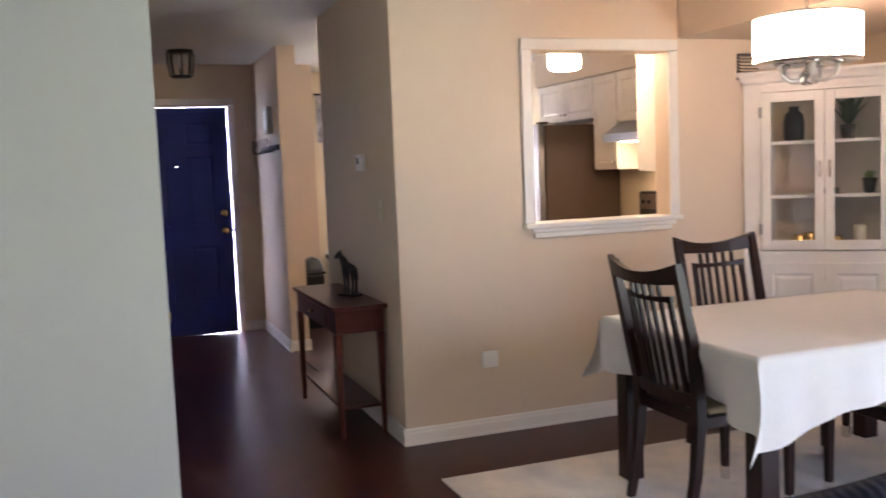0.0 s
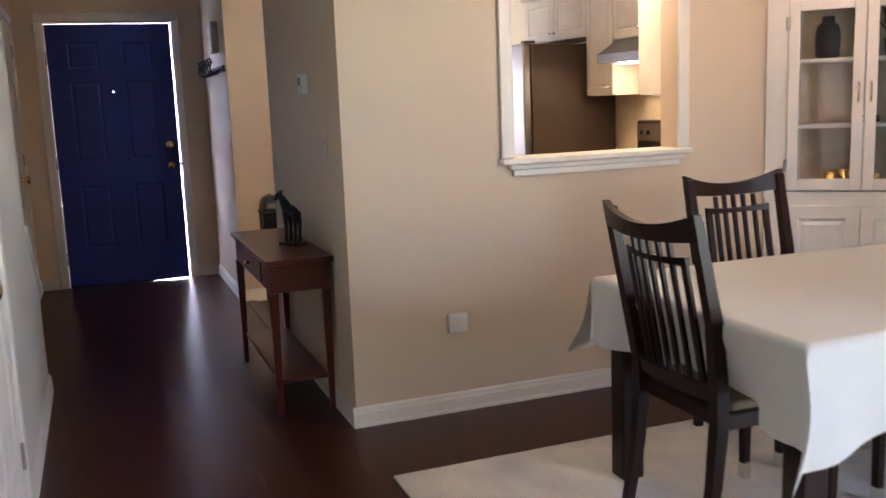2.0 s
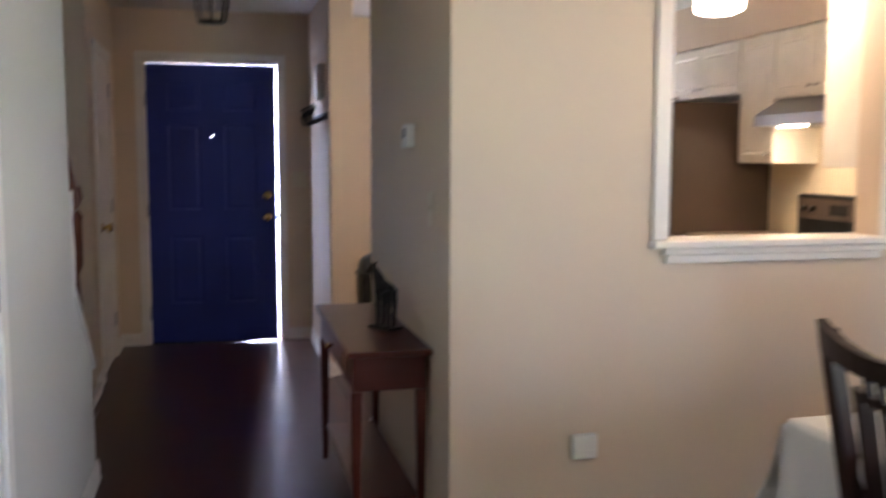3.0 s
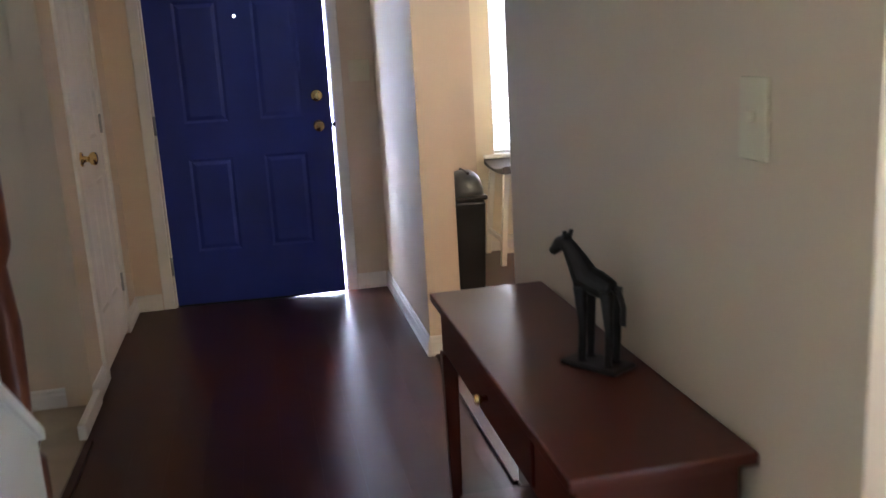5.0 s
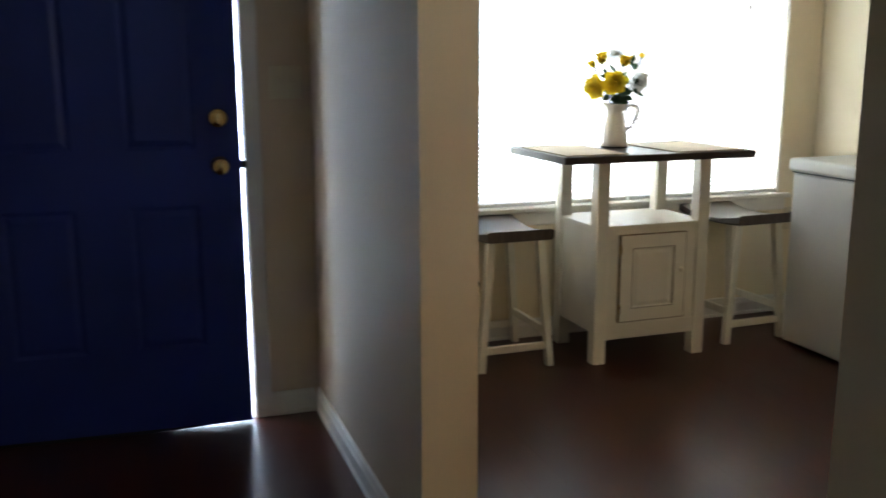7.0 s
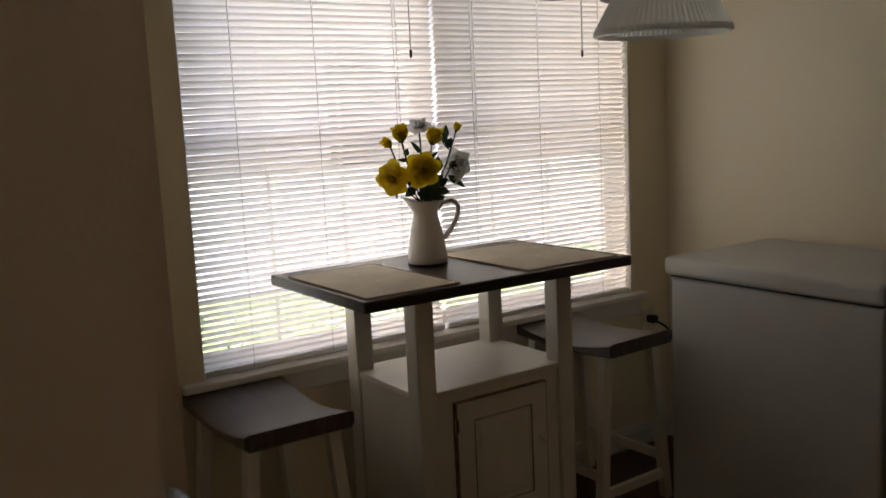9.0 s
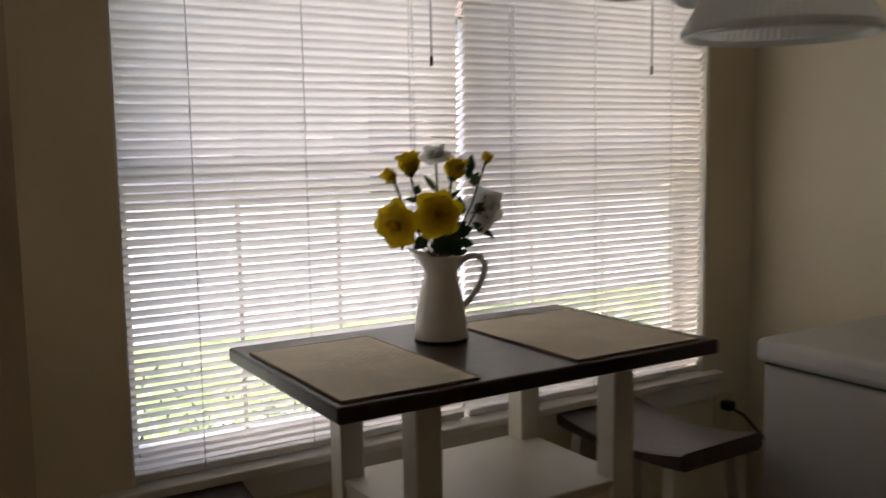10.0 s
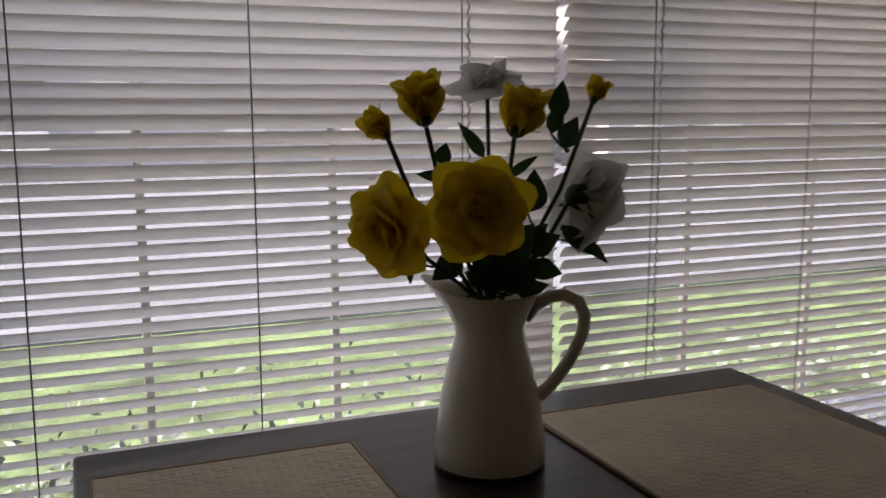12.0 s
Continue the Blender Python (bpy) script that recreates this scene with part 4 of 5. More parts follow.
v.matrix_basis = in_cab(0.02, 0.15, 1.184)
tagged(v, "small dark trinket box on the middle cabinet shelf", "box")
for x, y, s in ((-0.130, 0.085, 1.3), (-0.072, 0.130, 1.45), (0.060, 0.095, 1.2)):
    v = link("brass_bowl", lathe([(0.020, 0), (0.035, 0.006), (0.045, 0.030), (0.040, 0.052), (0.030, 0.060), (0.033, 0.066), (0.026, 0.062), (0.034, 0.030), (0.02, 0.012)], 24), M_BRASS)
    v.matrix_basis = in_cab(x, y, 0.863) @ Matrix.Scale(s, 4)
    tagged(v, "small polished brass bowl inside the corner cabinet", "bowl", group="brass bowls in the cabinet")
v = link("pillar_candle", lathe([(0.033, 0), (0.034, 0.004), (0.034, 0.135), (0.030, 0.140), (0.004, 0.134), (0.002, 0.15), (0, 0.15)], 24), M_PLATE)
v.matrix_basis = in_cab(0.185, 0.08, 0.863)
tagged(v, "ivory pillar candle inside the corner cabinet", "candle")

# chandelier over the table
t = thing("chandelier", "drum-shade chandelier with nickel arms, lit", "ceiling lamp", pose(2.905, 3.130, 0))
part("shade", lathe([(0.212, 1.800), (0.216, 1.804), (0.216, 1.985), (0.212, 1.989), (0.208, 1.985), (0.208, 1.804), (0.212, 1.800)], 48), M_SHADE, t, "glowing white fabric drum shade")
for z in (1.797, 1.983):
    part("trim_band", lathe([(0.2165, z), (0.2182, z + 0.002), (0.2182, z + 0.006), (0.2165, z + 0.008)], 48), M_CHROME, t, "thin nickel band on the shade")
part("rod", lathe([(0.007, 1.74), (0.007, 2.35), (0.03, 2.40), (0.055, 2.425), (0.055, 2.4295)], 16), M_CHROME, t)
part("hub", lathe([(0, 1.702), (0.022, 1.704), (0.026, 1.720), (0.016, 1.735), (0.022, 1.752), (0.010, 1.775)], 20), M_CHROME, t)
for i in range(5):
    a = 2 * math.pi * i / 5 + 0.4
    c, s = math.cos(a), math.sin(a)
    arm = part("arm", tube([(0.02 * c, 0.02 * s, 1.745), (0.04 * c, 0.04 * s, 1.722), (0.08 * c, 0.08 * s, 1.720), (0.115 * c, 0.115 * s, 1.745), (0.125 * c, 0.125 * s, 1.785)], 0.009, 10), M_ARM, t, "satin nickel arm")
    part("candle_cup", lathe([(0.014, 1.783), (0.023, 1.788), (0.024, 1.795), (0.010, 1.798), (0.010, 1.85)], 14, (0.125 * c, 0.125 * s)), M_CHROME, arm)
    part("bulb", lathe([(0.009, 1.851), (0.016, 1.868), (0.018, 1.885), (0.010, 1.915), (0, 1.928)], 12, (0.125 * c, 0.125 * s)), M_BULB, arm, "lit candle bulb inside the shade")

# sofa corner with the navy cushion
t = thing("sofa", "beige upholstered sofa with its arm towards the hall", "sofa", pose(0, 0, 0))
part("base", bx(1.30, 2.70, 0.55, 1.42, 0.10, 0.36, 0.03, 3), M_SOFA, t)
part("arm", bx(1.20, 1.33, 0.55, 1.42, 0.10, 0.42, 0.03, 3), M_SOFA, t)
part("backrest", bx(1.34, 2.70, 1.40, 1.56, 0.12, 0.56, 0.05, 3), M_SOFA, t)
part("seat_cushion", bx(1.345, 2.69, 0.55, 1.385, 0.365, 0.43, 0.03, 3), M_SOFA, t)
for lx in (1.36, 2.62):
    for ly in (0.62, 1.48):
        part("foot", bx(lx - 0.03, lx + 0.03, ly - 0.03, ly + 0.03, 0.0, 0.0995 if ly < 1 else 0.119), M_WOODD, t)


def cushion(w, h, d):
    bm = bmesh.new()
    n = 18
    for side in (-1, 1):
        g = []
        for j in range(n + 1):
            r = []
            for i in range(n + 1):
                u, v = -1 + 2 * i / n, -1 + 2 * j / n
                fat = ((1 - u * u) * (1 - v * v)) ** 0.45
                pin = 1 - 0.07 * (1 - u * u) * (abs(v) ** 6) - 0.0
                pin2 = 1 - 0.07 * (1 - v * v) * (abs(u) ** 6)
                rib = 0.006 * math.sin(u * 46) * fat ** 0.3
                r.append(bm.verts.new((u * w / 2 * pin2, side * (fat * d / 2 + rib), v * h / 2 * pin)))
            g.append(r)
        for a, b in zip(g, g[1:]):
            for i in range(n):
                bm.faces.new((a[i], a[i + 1], b[i + 1], b[i]))
    bmesh.ops.remove_doubles(bm, verts=bm.verts, dist=0.0008)
    bmesh.ops.recalc_face_normals(bm, faces=bm.faces)
    smooth(bm)
    return bm


c = link("throw_cushion", cushion(0.46, 0.46, 0.17), M_NAVY)
c.matrix_basis = pose(1.43, 1.215, 0.615, -20, -14, -17)
tagged(c, "navy blue ribbed throw cushion leaning on the sofa back", "cushion")

# ---- kitchen seen through the hatch ----
FX = 3.955


def upper_cabinet(label, y0, y1, z0, z1, doors):
    c = thing("wall_cabinet", label, "cabinet", pose(FX, y0, z0), group="kitchen wall cabinets")
    w = y1 - y0
    part("body", bx(0.020, RIGHT - FX - 0.002, 0.002, w - 0.002, 0.0, z1 - z0), M_CREAM, c)
    dw = w / doors
    for i in range(doors):
        leaf = panelled(dw - 0.008, z1 - z0 - 0.014, 0.018, [(0.05, dw - 0.058)], [(0.05, z1 - z0 - 0.064)], 0.012, 0.006, 0.02)
        moved(leaf, Matrix.Translation((0.001, (i + 1) * dw - 0.004, 0.007)) @ Matrix.Rotation(-math.pi / 2, 4, "Z"))
        d = part("door", leaf, M_CREAM, c)
        ky = (i + 1) * dw - 0.035 if i % 2 == 0 and doors > 1 else i * dw + 0.035
        part("knob", moved(lathe([(0.005, 0), (0.005, 0.010), (0.014, 0.018), (0.010, 0.026), (0, 0.027)], 14), Matrix.Translation((0.0, ky, 0.06)) @ Matrix.Rotation(-math.pi / 2, 4, "Y")), M_CHROME, d)
    part("top_moulding", bx(-0.012, 0.018, 0.0, w, z1 - z0 - 0.004, z1 - z0 + 0.0, 0.001), M_CREAM, c)
    return c


upper_cabinet("cream two-door wall cabinet above the refrigerator", 6.765, 7.76, 1.79, 2.130, 2)
upper_cabinet("narrow cream wall cabinet beside the range hood", 6.395, 6.760, 1.355, 2.130, 1)
upper_cabinet("short cream two-door wall cabinet above the range hood", 5.630, 6.390, 1.735, 2.130, 2)
upper_cabinet("cream wall cabinet beside the range hood", 4.86, 5.625, 1.355, 2.130, 2)
t = thing("wall_cabinet", "cream wall cabinet hung beside the hatch", "cabinet", pose(3.135, DIN_Y + 0.132, 1.350), group="kitchen wall cabinets")
part("body", bx(0.0, 0.78, 0.0, 0.275, 0.0, 0.78, 0.002), M_CREAM, t)
for i in range(2):
    leaf = moved(panelled(0.382, 0.766, 0.018, [(0.05, 0.332)], [(0.05, 0.716)], 0.012, 0.006, 0.02), Matrix.Translation((0.388 + 0.39 * i, 0.294, 0.007)) @ Matrix.Rotation(math.pi, 4, "Z"))
    d = part("door", leaf, M_CREAM, t)
    part("knob", moved(lathe([(0.005, 0), (0.005, 0.010), (0.014, 0.018), (0.010, 0.026), (0, 0.027)], 14), Matrix.Translation((0.355 + 0.07 * i, 0.2945, 0.06)) @ Matrix.Rotation(-math.pi / 2, 4, "X")), M_CHROME, d)
t = thing("range_hood", "steel under-cabinet range hood with its light on", "range hood", pose(0, 0, 0))
part("canopy", prism([(3.80, 1.572), (3.80, 1.632), (3.97, 1.733), (RIGHT - 0.002, 1.733), (RIGHT - 0.002, 1.572)], "y", 5.640, 6.350), M_STEEL, t)
part("lamp", bx(3.88, 3.98, 6.10, 6.22, 1.564, 1.5715), M_HOODL, t, "lit hood lamp")
t = thing("refrigerator", "tall refrigerator with steel doors and dark brown-grey sides", "refrigerator", pose(0, 0, 0))
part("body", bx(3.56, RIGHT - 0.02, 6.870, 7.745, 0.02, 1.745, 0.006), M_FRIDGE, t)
part("door", bx(3.495, 3.553, 6.872, 7.300, 0.05, 1.752, 0.010), M_STEEL, t)
part("door", bx(3.495, 3.553, 7.306, 7.743, 0.05, 1.752, 0.010), M_STEEL, t)
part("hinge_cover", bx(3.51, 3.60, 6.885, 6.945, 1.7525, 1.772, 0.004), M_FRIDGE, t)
for hy in (7.265, 7.34):
    part("handle", tube([(3.494, hy, 0.75), (3.455, hy, 0.78), (3.455, hy, 1.45), (3.494, hy, 1.48)], 0.010, 8), M_STEEL, t)


def base_cabinet(y0, y1, label):
    c = thing("base_cabinet", label, "cabinet", pose(3.69, y0, 0), group="kitchen base cabinets")
    w = y1 - y0
    part("body", bx(0.02, RIGHT - 3.69 - 0.018, 0.002, w - 0.002, 0.09, 0.872), M_CREAM, c)
    part("plinth", bx(0.07, RIGHT - 3.69 - 0.018, 0.002, w - 0.002, 0.0, 0.0895), M_BLACKP, c)
    part("door", moved(panelled(w - 0.01, 0.74, 0.018, [(0.05, w - 0.06)], [(0.05, 0.69)]), Matrix.Translation((0.001, w - 0.005, 0.11)) @ Matrix.Rotation(-math.pi / 2, 4, "Z")), M_CREAM, c)
    return c


base_cabinet(6.405, 6.855, "cream base cabinet beside the refrigerator")
base_cabinet(4.70, 5.20, "cream base cabinet near the kitchen hatch")
base_cabinet(5.205, 5.615, "cream base cabinet beside the range")
for y0, y1 in ((4.56, 5.620), (6.402, 6.862)):
    w = link("countertop", bx(3.655, RIGHT - 0.018, y0, y1, 0.8735, 0.908, 0.006), M_COUNTER)
    tagged(w, "tan laminate countertop along the kitchen wall", "countertop")
t = thing("range", "black electric kitchen range with a back panel", "range", pose(0, 0, 0))
part("body", bx(3.66, RIGHT - 0.018, 5.625, 6.397, 0.02, 0.905, 0.006), M_BLACKP, t)
part("back_panel", bx(4.15, RIGHT - 0.018, 5.625, 6.397, 0.906, 1.172, 0.012), M_BLACKP, t)
part("control_strip", bx(4.1455, 4.1495, 5.640, 6.385, 1.030, 1.150, 0.001), M_FRIDGE, t, "brown-black control strip")
for ky in (5.70, 5.78, 6.24, 6.32):
    part("knob", moved(lathe([(0.020, 0), (0.018, 0.014), (0.006, 0.020), (0, 0.020)], 14), Matrix.Translation((4.1453, ky, 1.090)) @ Matrix.Rotation(-math.pi / 2, 4, "Y")), M_BLACKP, t)
part("clock_window", bx(4.143, 4.1452, 5.93, 6.09, 1.06, 1.12, 0.001), M_DARK, t)
t = thing("kitchen_pendant", "small lit opal drum lamp in the kitchen", "ceiling lamp", pose(2.735, 4.965, 0.028))
part("shade", lathe([(0, 1.945), (0.070, 1.946), (0.092, 1.955), (0.098, 1.975), (0.098, 2.085), (0.085, 2.10), (0, 2.102)], 32), M_KLAMP, t, "glowing opal glass shade")
part("stem", lathe([(0.012, 2.103), (0.012, 2.362), (0.055, 2.387), (0.055, 2.4015)], 16), M_CHROME, t)

# ---- breakfast nook ----
t = thing("waste_bin", "slim black waste bin with a grey domed swing lid", "waste bin", pose(1.835, 8.275, 0))
b = bx(-0.088, 0.088, -0.120, 0.120, 0.0, 0.50, 0.02, 3)
for q in b.verts:
    k = 0.82 + 0.18 * q.co.z / 0.50
    q.co.x *= k
    q.co.y *= k
part("body", b, M_BLACKP, t)
part("rim", bx(-0.097, 0.097, -0.130, 0.130, 0.501, 0.525, 0.008), M_BLACKP, t)
b = bmesh.new()
bmesh.ops.create_uvsphere(b, u_segments=28, v_segments=14, radius=1.0)
for q in b.verts:
    fx, fy = abs(q.co.x) ** 0.62, abs(q.co.y) ** 0.62
    q.co.x = math.copysign(fx, q.co.x) * 0.092
    q.co.y = math.copysign(fy, q.co.y) * 0.125
    q.co.z = 0.526 + max(0.0, q.co.z) * 0.125
smooth(b)
part("lid", b, M_BINLID, t, "grey domed swing lid")
part("flap_seam", bx(-0.006, 0.006, -0.098, 0.098, 0.6385, 0.6535, 0.003), M_BLACKP, t)

# chest freezer against the right wall
t = thing("chest_freezer", "white chest freezer against the nook wall", "freezer", pose(0, 0, 0))
part("body", bx(3.610, NOOK_X - 0.02, 7.850, 8.575, 0.014, 0.795, 0.012, 3), M_FREEZ, t)
part("lid", bx(3.586, NOOK_X - 0.02, 7.838, 8.585, 0.802, 0.862, 0.018, 3), M_FREEZ, t)
part("seal", bx(3.605, NOOK_X - 0.03, 7.86, 8.57, 0.7955, 0.8015), M_BINLID, t)
for fy in (7.92, 8.50):
    for fx in (3.70, 4.05):
        part("foot", lathe([(0.025, 0), (0.025, 0.0135)], 12, (fx, fy)), M_BLACKP, t)
# socket with plug and cable
t = wall_plate("wall_socket", "ivory wall socket with a black plug", "socket", pose(4.02, WIN_Y, 0.49), 0.075, 0.118, [], M_PLATE)
t = thing("power_cable", "black power plug and cable of the freezer", "cable", pose(0, 0, 0))
part("plug", bx(4.004, 4.036, WIN_Y - 0.045, WIN_Y - 0.0065, 0.495, 0.525, 0.006), M_BLACKP, t)
part("cord", tube([(4.02, WIN_Y - 0.04, 0.505), (4.03, WIN_Y - 0.08, 0.49), (4.06, WIN_Y - 0.14, 0.42), (4.09, WIN_Y - 0.22, 0.30), (4.10, WIN_Y - 0.30, 0.12), (4.12, WIN_Y - 0.34, 0.02)], 0.005, 8), M_BLACKP, t)

# tall table with storage base
BX0, BX1, BY0, BY1 = 2.620, 3.172, 8.565, 8.960
t = thing("pub_table", "tall breakfast table with dark top and cream storage base", "table", pose(0, 0, 0))
part("tabletop", bx(2.408, 3.308, 8.450, 9.000, 0.884, 0.915, 0.006, 3), M_TOPW, t, "dark grey-brown wooden top")
for lx in (BX0, BX1):
    for ly in (BY0, BY1):
        s1, s2 = (1 if lx == BX0 else -1), (1 if ly == BY0 else -1)
        part("leg", bx(min(lx, lx + s1 * 0.058), max(lx, lx + s1 * 0.058), min(ly, ly + s2 * 0.058), max(ly, ly + s2 * 0.058), 0.0, 0.8835, 0.004), M_CREAM, t)
part("cupboard", bx(BX0 + 0.010, BX1 - 0.010, BY0 + 0.012, BY1 - 0.010, 0.135, 0.585), M_CREAM, t)
part("shelf_board", bx(BX0 + 0.006, BX1 - 0.006, BY0 + 0.006, BY1 - 0.006, 0.5855, 0.604, 0.003), M_CREAM, t)
part("skirt", bx(BX0 + 0.0585, BX1 - 0.0585, BY0 + 0.008, BY0 + 0.0115, 0.105, 0.170, 0.001), M_CREAM, t)
leaf = panelled(0.318, 0.375, 0.016, [(0.055, 0.263)], [(0.055, 0.320)], 0.012, 0.006, 0.022)
d = part("door", moved(leaf, Matrix.Translation((2.737, BY0 - 0.006, 0.185))), M_CREAM, t)
part("knob", moved(lathe([(0.005, 0), (0.005, 0.010), (0.012, 0.016), (0.009, 0.024), (0, 0.025)], 14), Matrix.Translation((3.028, BY0 - 0.0065, 0.40)) @ Matrix.Rotation(math.pi / 2, 4, "X")), M_CREAM, d)
for x0, x1, z0, z1 in ((2.7335, 2.7365, 0.182, 0.563), (3.0555, 3.0585, 0.182, 0.563), (2.7370, 3.0550, 0.181, 0.184), (2.7370, 3.0550, 0.5605, 0.5635)):
    part("rubbed_edge", bx(x0, x1, BY0 - 0.0045, BY0 + 0.0125, z0, z1), M_RUB, d, "brown rubbed edge line")
for x0, x1, z0, z1 in ((2.7920, 2.7945, 0.240, 0.505), (2.9975, 3.0000, 0.240, 0.505), (2.7950, 2.9970, 0.240, 0.2425), (2.7950, 2.9970, 0.5025, 0.505)):
    part("rubbed_edge", bx(x0, x1, BY0 - 0.0072, BY0 - 0.0010, z0, z1), M_RUB, d, "brown rubbed edge line")
for hz in (0.24, 0.50):
    part("hinge", bx(2.728, 2.738, BY0 - 0.010, BY0 - 0.004, hz - 0.02, hz + 0.02, 0.001), M_BRASS, d)


def bar_stool(m):
    s = thing("bar_stool", "cream-legged stool with a dark saddle seat", "stool", m, group="stools at the breakfast table")
    bm = bmesh.new()
    n = 14
    rings = []
    for i in range(n + 1):
        u = -1 + 2 * i / n
        y = u * 0.225
        top = 0.575 + 0.030 * abs(u) ** 1.8
        bot = 0.548 + 0.012 * abs(u) ** 2
        rings.append([bm.verts.new(p) for p in ((-0.140, y, bot), (-0.150, y, bot + 0.010), (-0.150, y, top - 0.005), (-0.138, y, top), (0.138, y, top), (0.150, y, top - 0.005), (0.150, y, bot + 0.010), (0.140, y, bot))])
    for a, b in zip(rings, rings[1:]):
        for k in range(8):
            bm.faces.new((a[k], a[(k + 1) % 8], b[(k + 1) % 8], b[k]))
    bm.faces.new(rings[0][::-1])
    bm.faces.new(rings[-1])
    bmesh.ops.recalc_face_normals(bm, faces=bm.faces)
    sharpened(part("seat", bm, M_SEAT_SHEEN, s, "dark saddle-shaped wooden seat"), 40)
    for sx in (-1, 1):
        for sy in (-1, 1):
            b = bmesh.new()
            lo = [b.verts.new((sx * 0.158 + dx * 0.016, sy * 0.185 + dy * 0.016, 0.0)) for dx, dy in ((-1, -1), (1, -1), (1, 1), (-1, 1))]
            hi = [b.verts.new((sx * 0.112 + dx * 0.018, sy * 0.165 + dy * 0.018, 0.552)) for dx, dy in ((-1, -1), (1, -1), (1, 1), (-1, 1))]
            for k in range(4):
                b.faces.new((lo[k], lo[(k + 1) % 4], hi[(k + 1) % 4], hi[k]))
            b.faces.new(lo[::-1])
            b.faces.new(hi)
            bmesh.ops.recalc_face_normals(b, faces=b.faces)
            bev(b, 0.003)
            part("leg", b, M_CREAM, s)
    for sy in (-1, 1):
        part("stretcher", bx(-0.140, 0.140, sy * 0.1825 - 0.009, sy * 0.1825 + 0.009, 0.075, 0.108, 0.003), M_CREAM, s)
    for sx in (-1, 1):
        part("stretcher", bx(sx * 0.146 - 0.009, sx * 0.146 + 0.009, -0.166, 0.166, 0.135, 0.168, 0.003), M_CREAM, s)
    return s


stool = bar_stool(pose(2.290, 8.825, 0))
copy_thing(stool, pose(3.500, 8.830, 0, 0, 0, 2))

# placemats, jug and roses
def woven(w, d):
    """Short flat straws in staggered rows, each a little proud."""
    bm = bmesh.new()
    rnd = random.Random(3)
    rows, cell = int(d / 0.0095), 0.021
    for j in range(rows):
        y = -d / 2 + 0.004 + j * (d - 0.008) / rows
        x = -w / 2 + 0.004 + (j % 2) * cell / 2
        while x < w / 2 - 0.012:
            ln = min(cell - 0.003, w / 2 - 0.004 - x)
            h = 0.0003 + rnd.random() * 0.0005
            q = [(x, y + 0.0008), (x + ln, y + 0.0008), (x + ln, y + 0.0085), (x, y + 0.0085)]
            lo = [bm.verts.new((a, b, 0.003)) for a, b in q]
            cx, cy = x + ln / 2, y + 0.0046
            hi = [bm.verts.new((cx + (a - cx) * 0.8, cy + (b - cy) * 0.6, 0.003 + h)) for a, b in q]
            for k in range(4):
                bm.faces.new((lo[k], lo[(k + 1) % 4], hi[(k + 1) % 4], hi[k]))
            bm.faces.new(hi)
            x += cell
    return bm


for x0, x1 in ((2.424, 2.702), (2.930, 3.268)):
    w = x1 - x0
    p = thing("placemat", "woven straw placemat lying on the dark tabletop", "placemat", pose((x0 + x1) / 2, 8.692, 0.9153), group="placemats on the breakfast table")
    part("backing", bx(-w / 2, w / 2, -0.222, 0.222, 0.0, 0.003, 0.001), M_MATF, p)
    for q in ((-w / 2, w / 2, -0.223, -0.219, 0.0002, 0.0042), (-w / 2, w / 2, 0.219, 0.223, 0.0002, 0.0042), (-w / 2 - 0.001, -w / 2 + 0.003, -0.2185, 0.2185, 0.0002, 0.0042), (w / 2 - 0.003, w / 2 + 0.001, -0.2185, 0.2185, 0.0002, 0.0042)):
        part("hem", bx(*q, bevel=0.0008), M_HEM, p)
    tagged(part("weave", woven(w, 0.444), M_MATF, p), kind="stuff")

JX, JY = 2.822, 8.800
t = thing("jug", "white glazed ceramic jug with a curved handle", "jug", pose(JX, JY, 0.9155))
prof = [(0.055, 0), (0.0585, 0.004), (0.0585, 0.022), (0.0560, 0.05), (0.0515, 0.080), (0.0450, 0.110), (0.0375, 0.138), (0.0360, 0.148), (0.0385, 0.160), (0.0465, 0.178), (0.0505, 0.186), (0.0500, 0.188), (0.0455, 0.181), (0.0355, 0.160), (0.0325, 0.148), (0.035, 0.130), (0.047, 0.08), (0.052, 0.03), (0, 0.02)]
b = lathe(prof, 48)
for q in b.verts:
    if q.co.z > 0.146:
        a = math.atan2(q.co.y, q.co.x)
        k = max(0.0, math.cos(a - radians(158))) ** 4 * ((q.co.z - 0.146) / 0.040)
        q.co.x *= 1 + 0.42 * k
        q.co.y *= 1 + 0.42 * k
        q.co.z += 0.016 * k
part("vessel", b, M_JUG, t)
arc = [(0.036, 0.158), (0.046, 0.172), (0.060, 0.181), (0.075, 0.183), (0.089, 0.176), (0.096, 0.161), (0.094, 0.142), (0.086, 0.122), (0.075, 0.103), (0.064, 0.087), (0.053, 0.076), (0.046, 0.074)]
part("handle", moved(tube([(0.036 + (x - 0.036) * 1.05, 0, z) for x, z in arc], 0.0072, 12), Matrix.Rotation(radians(-22), 4, "Z")), M_JUG, t)
part("foot_ring", lathe([(0.056, -0.0003), (0.0592, 0.0), (0.0596, 0.005), (0.0588, 0.006)], 40), M_BLACKP, t, "dark unglazed foot ring")


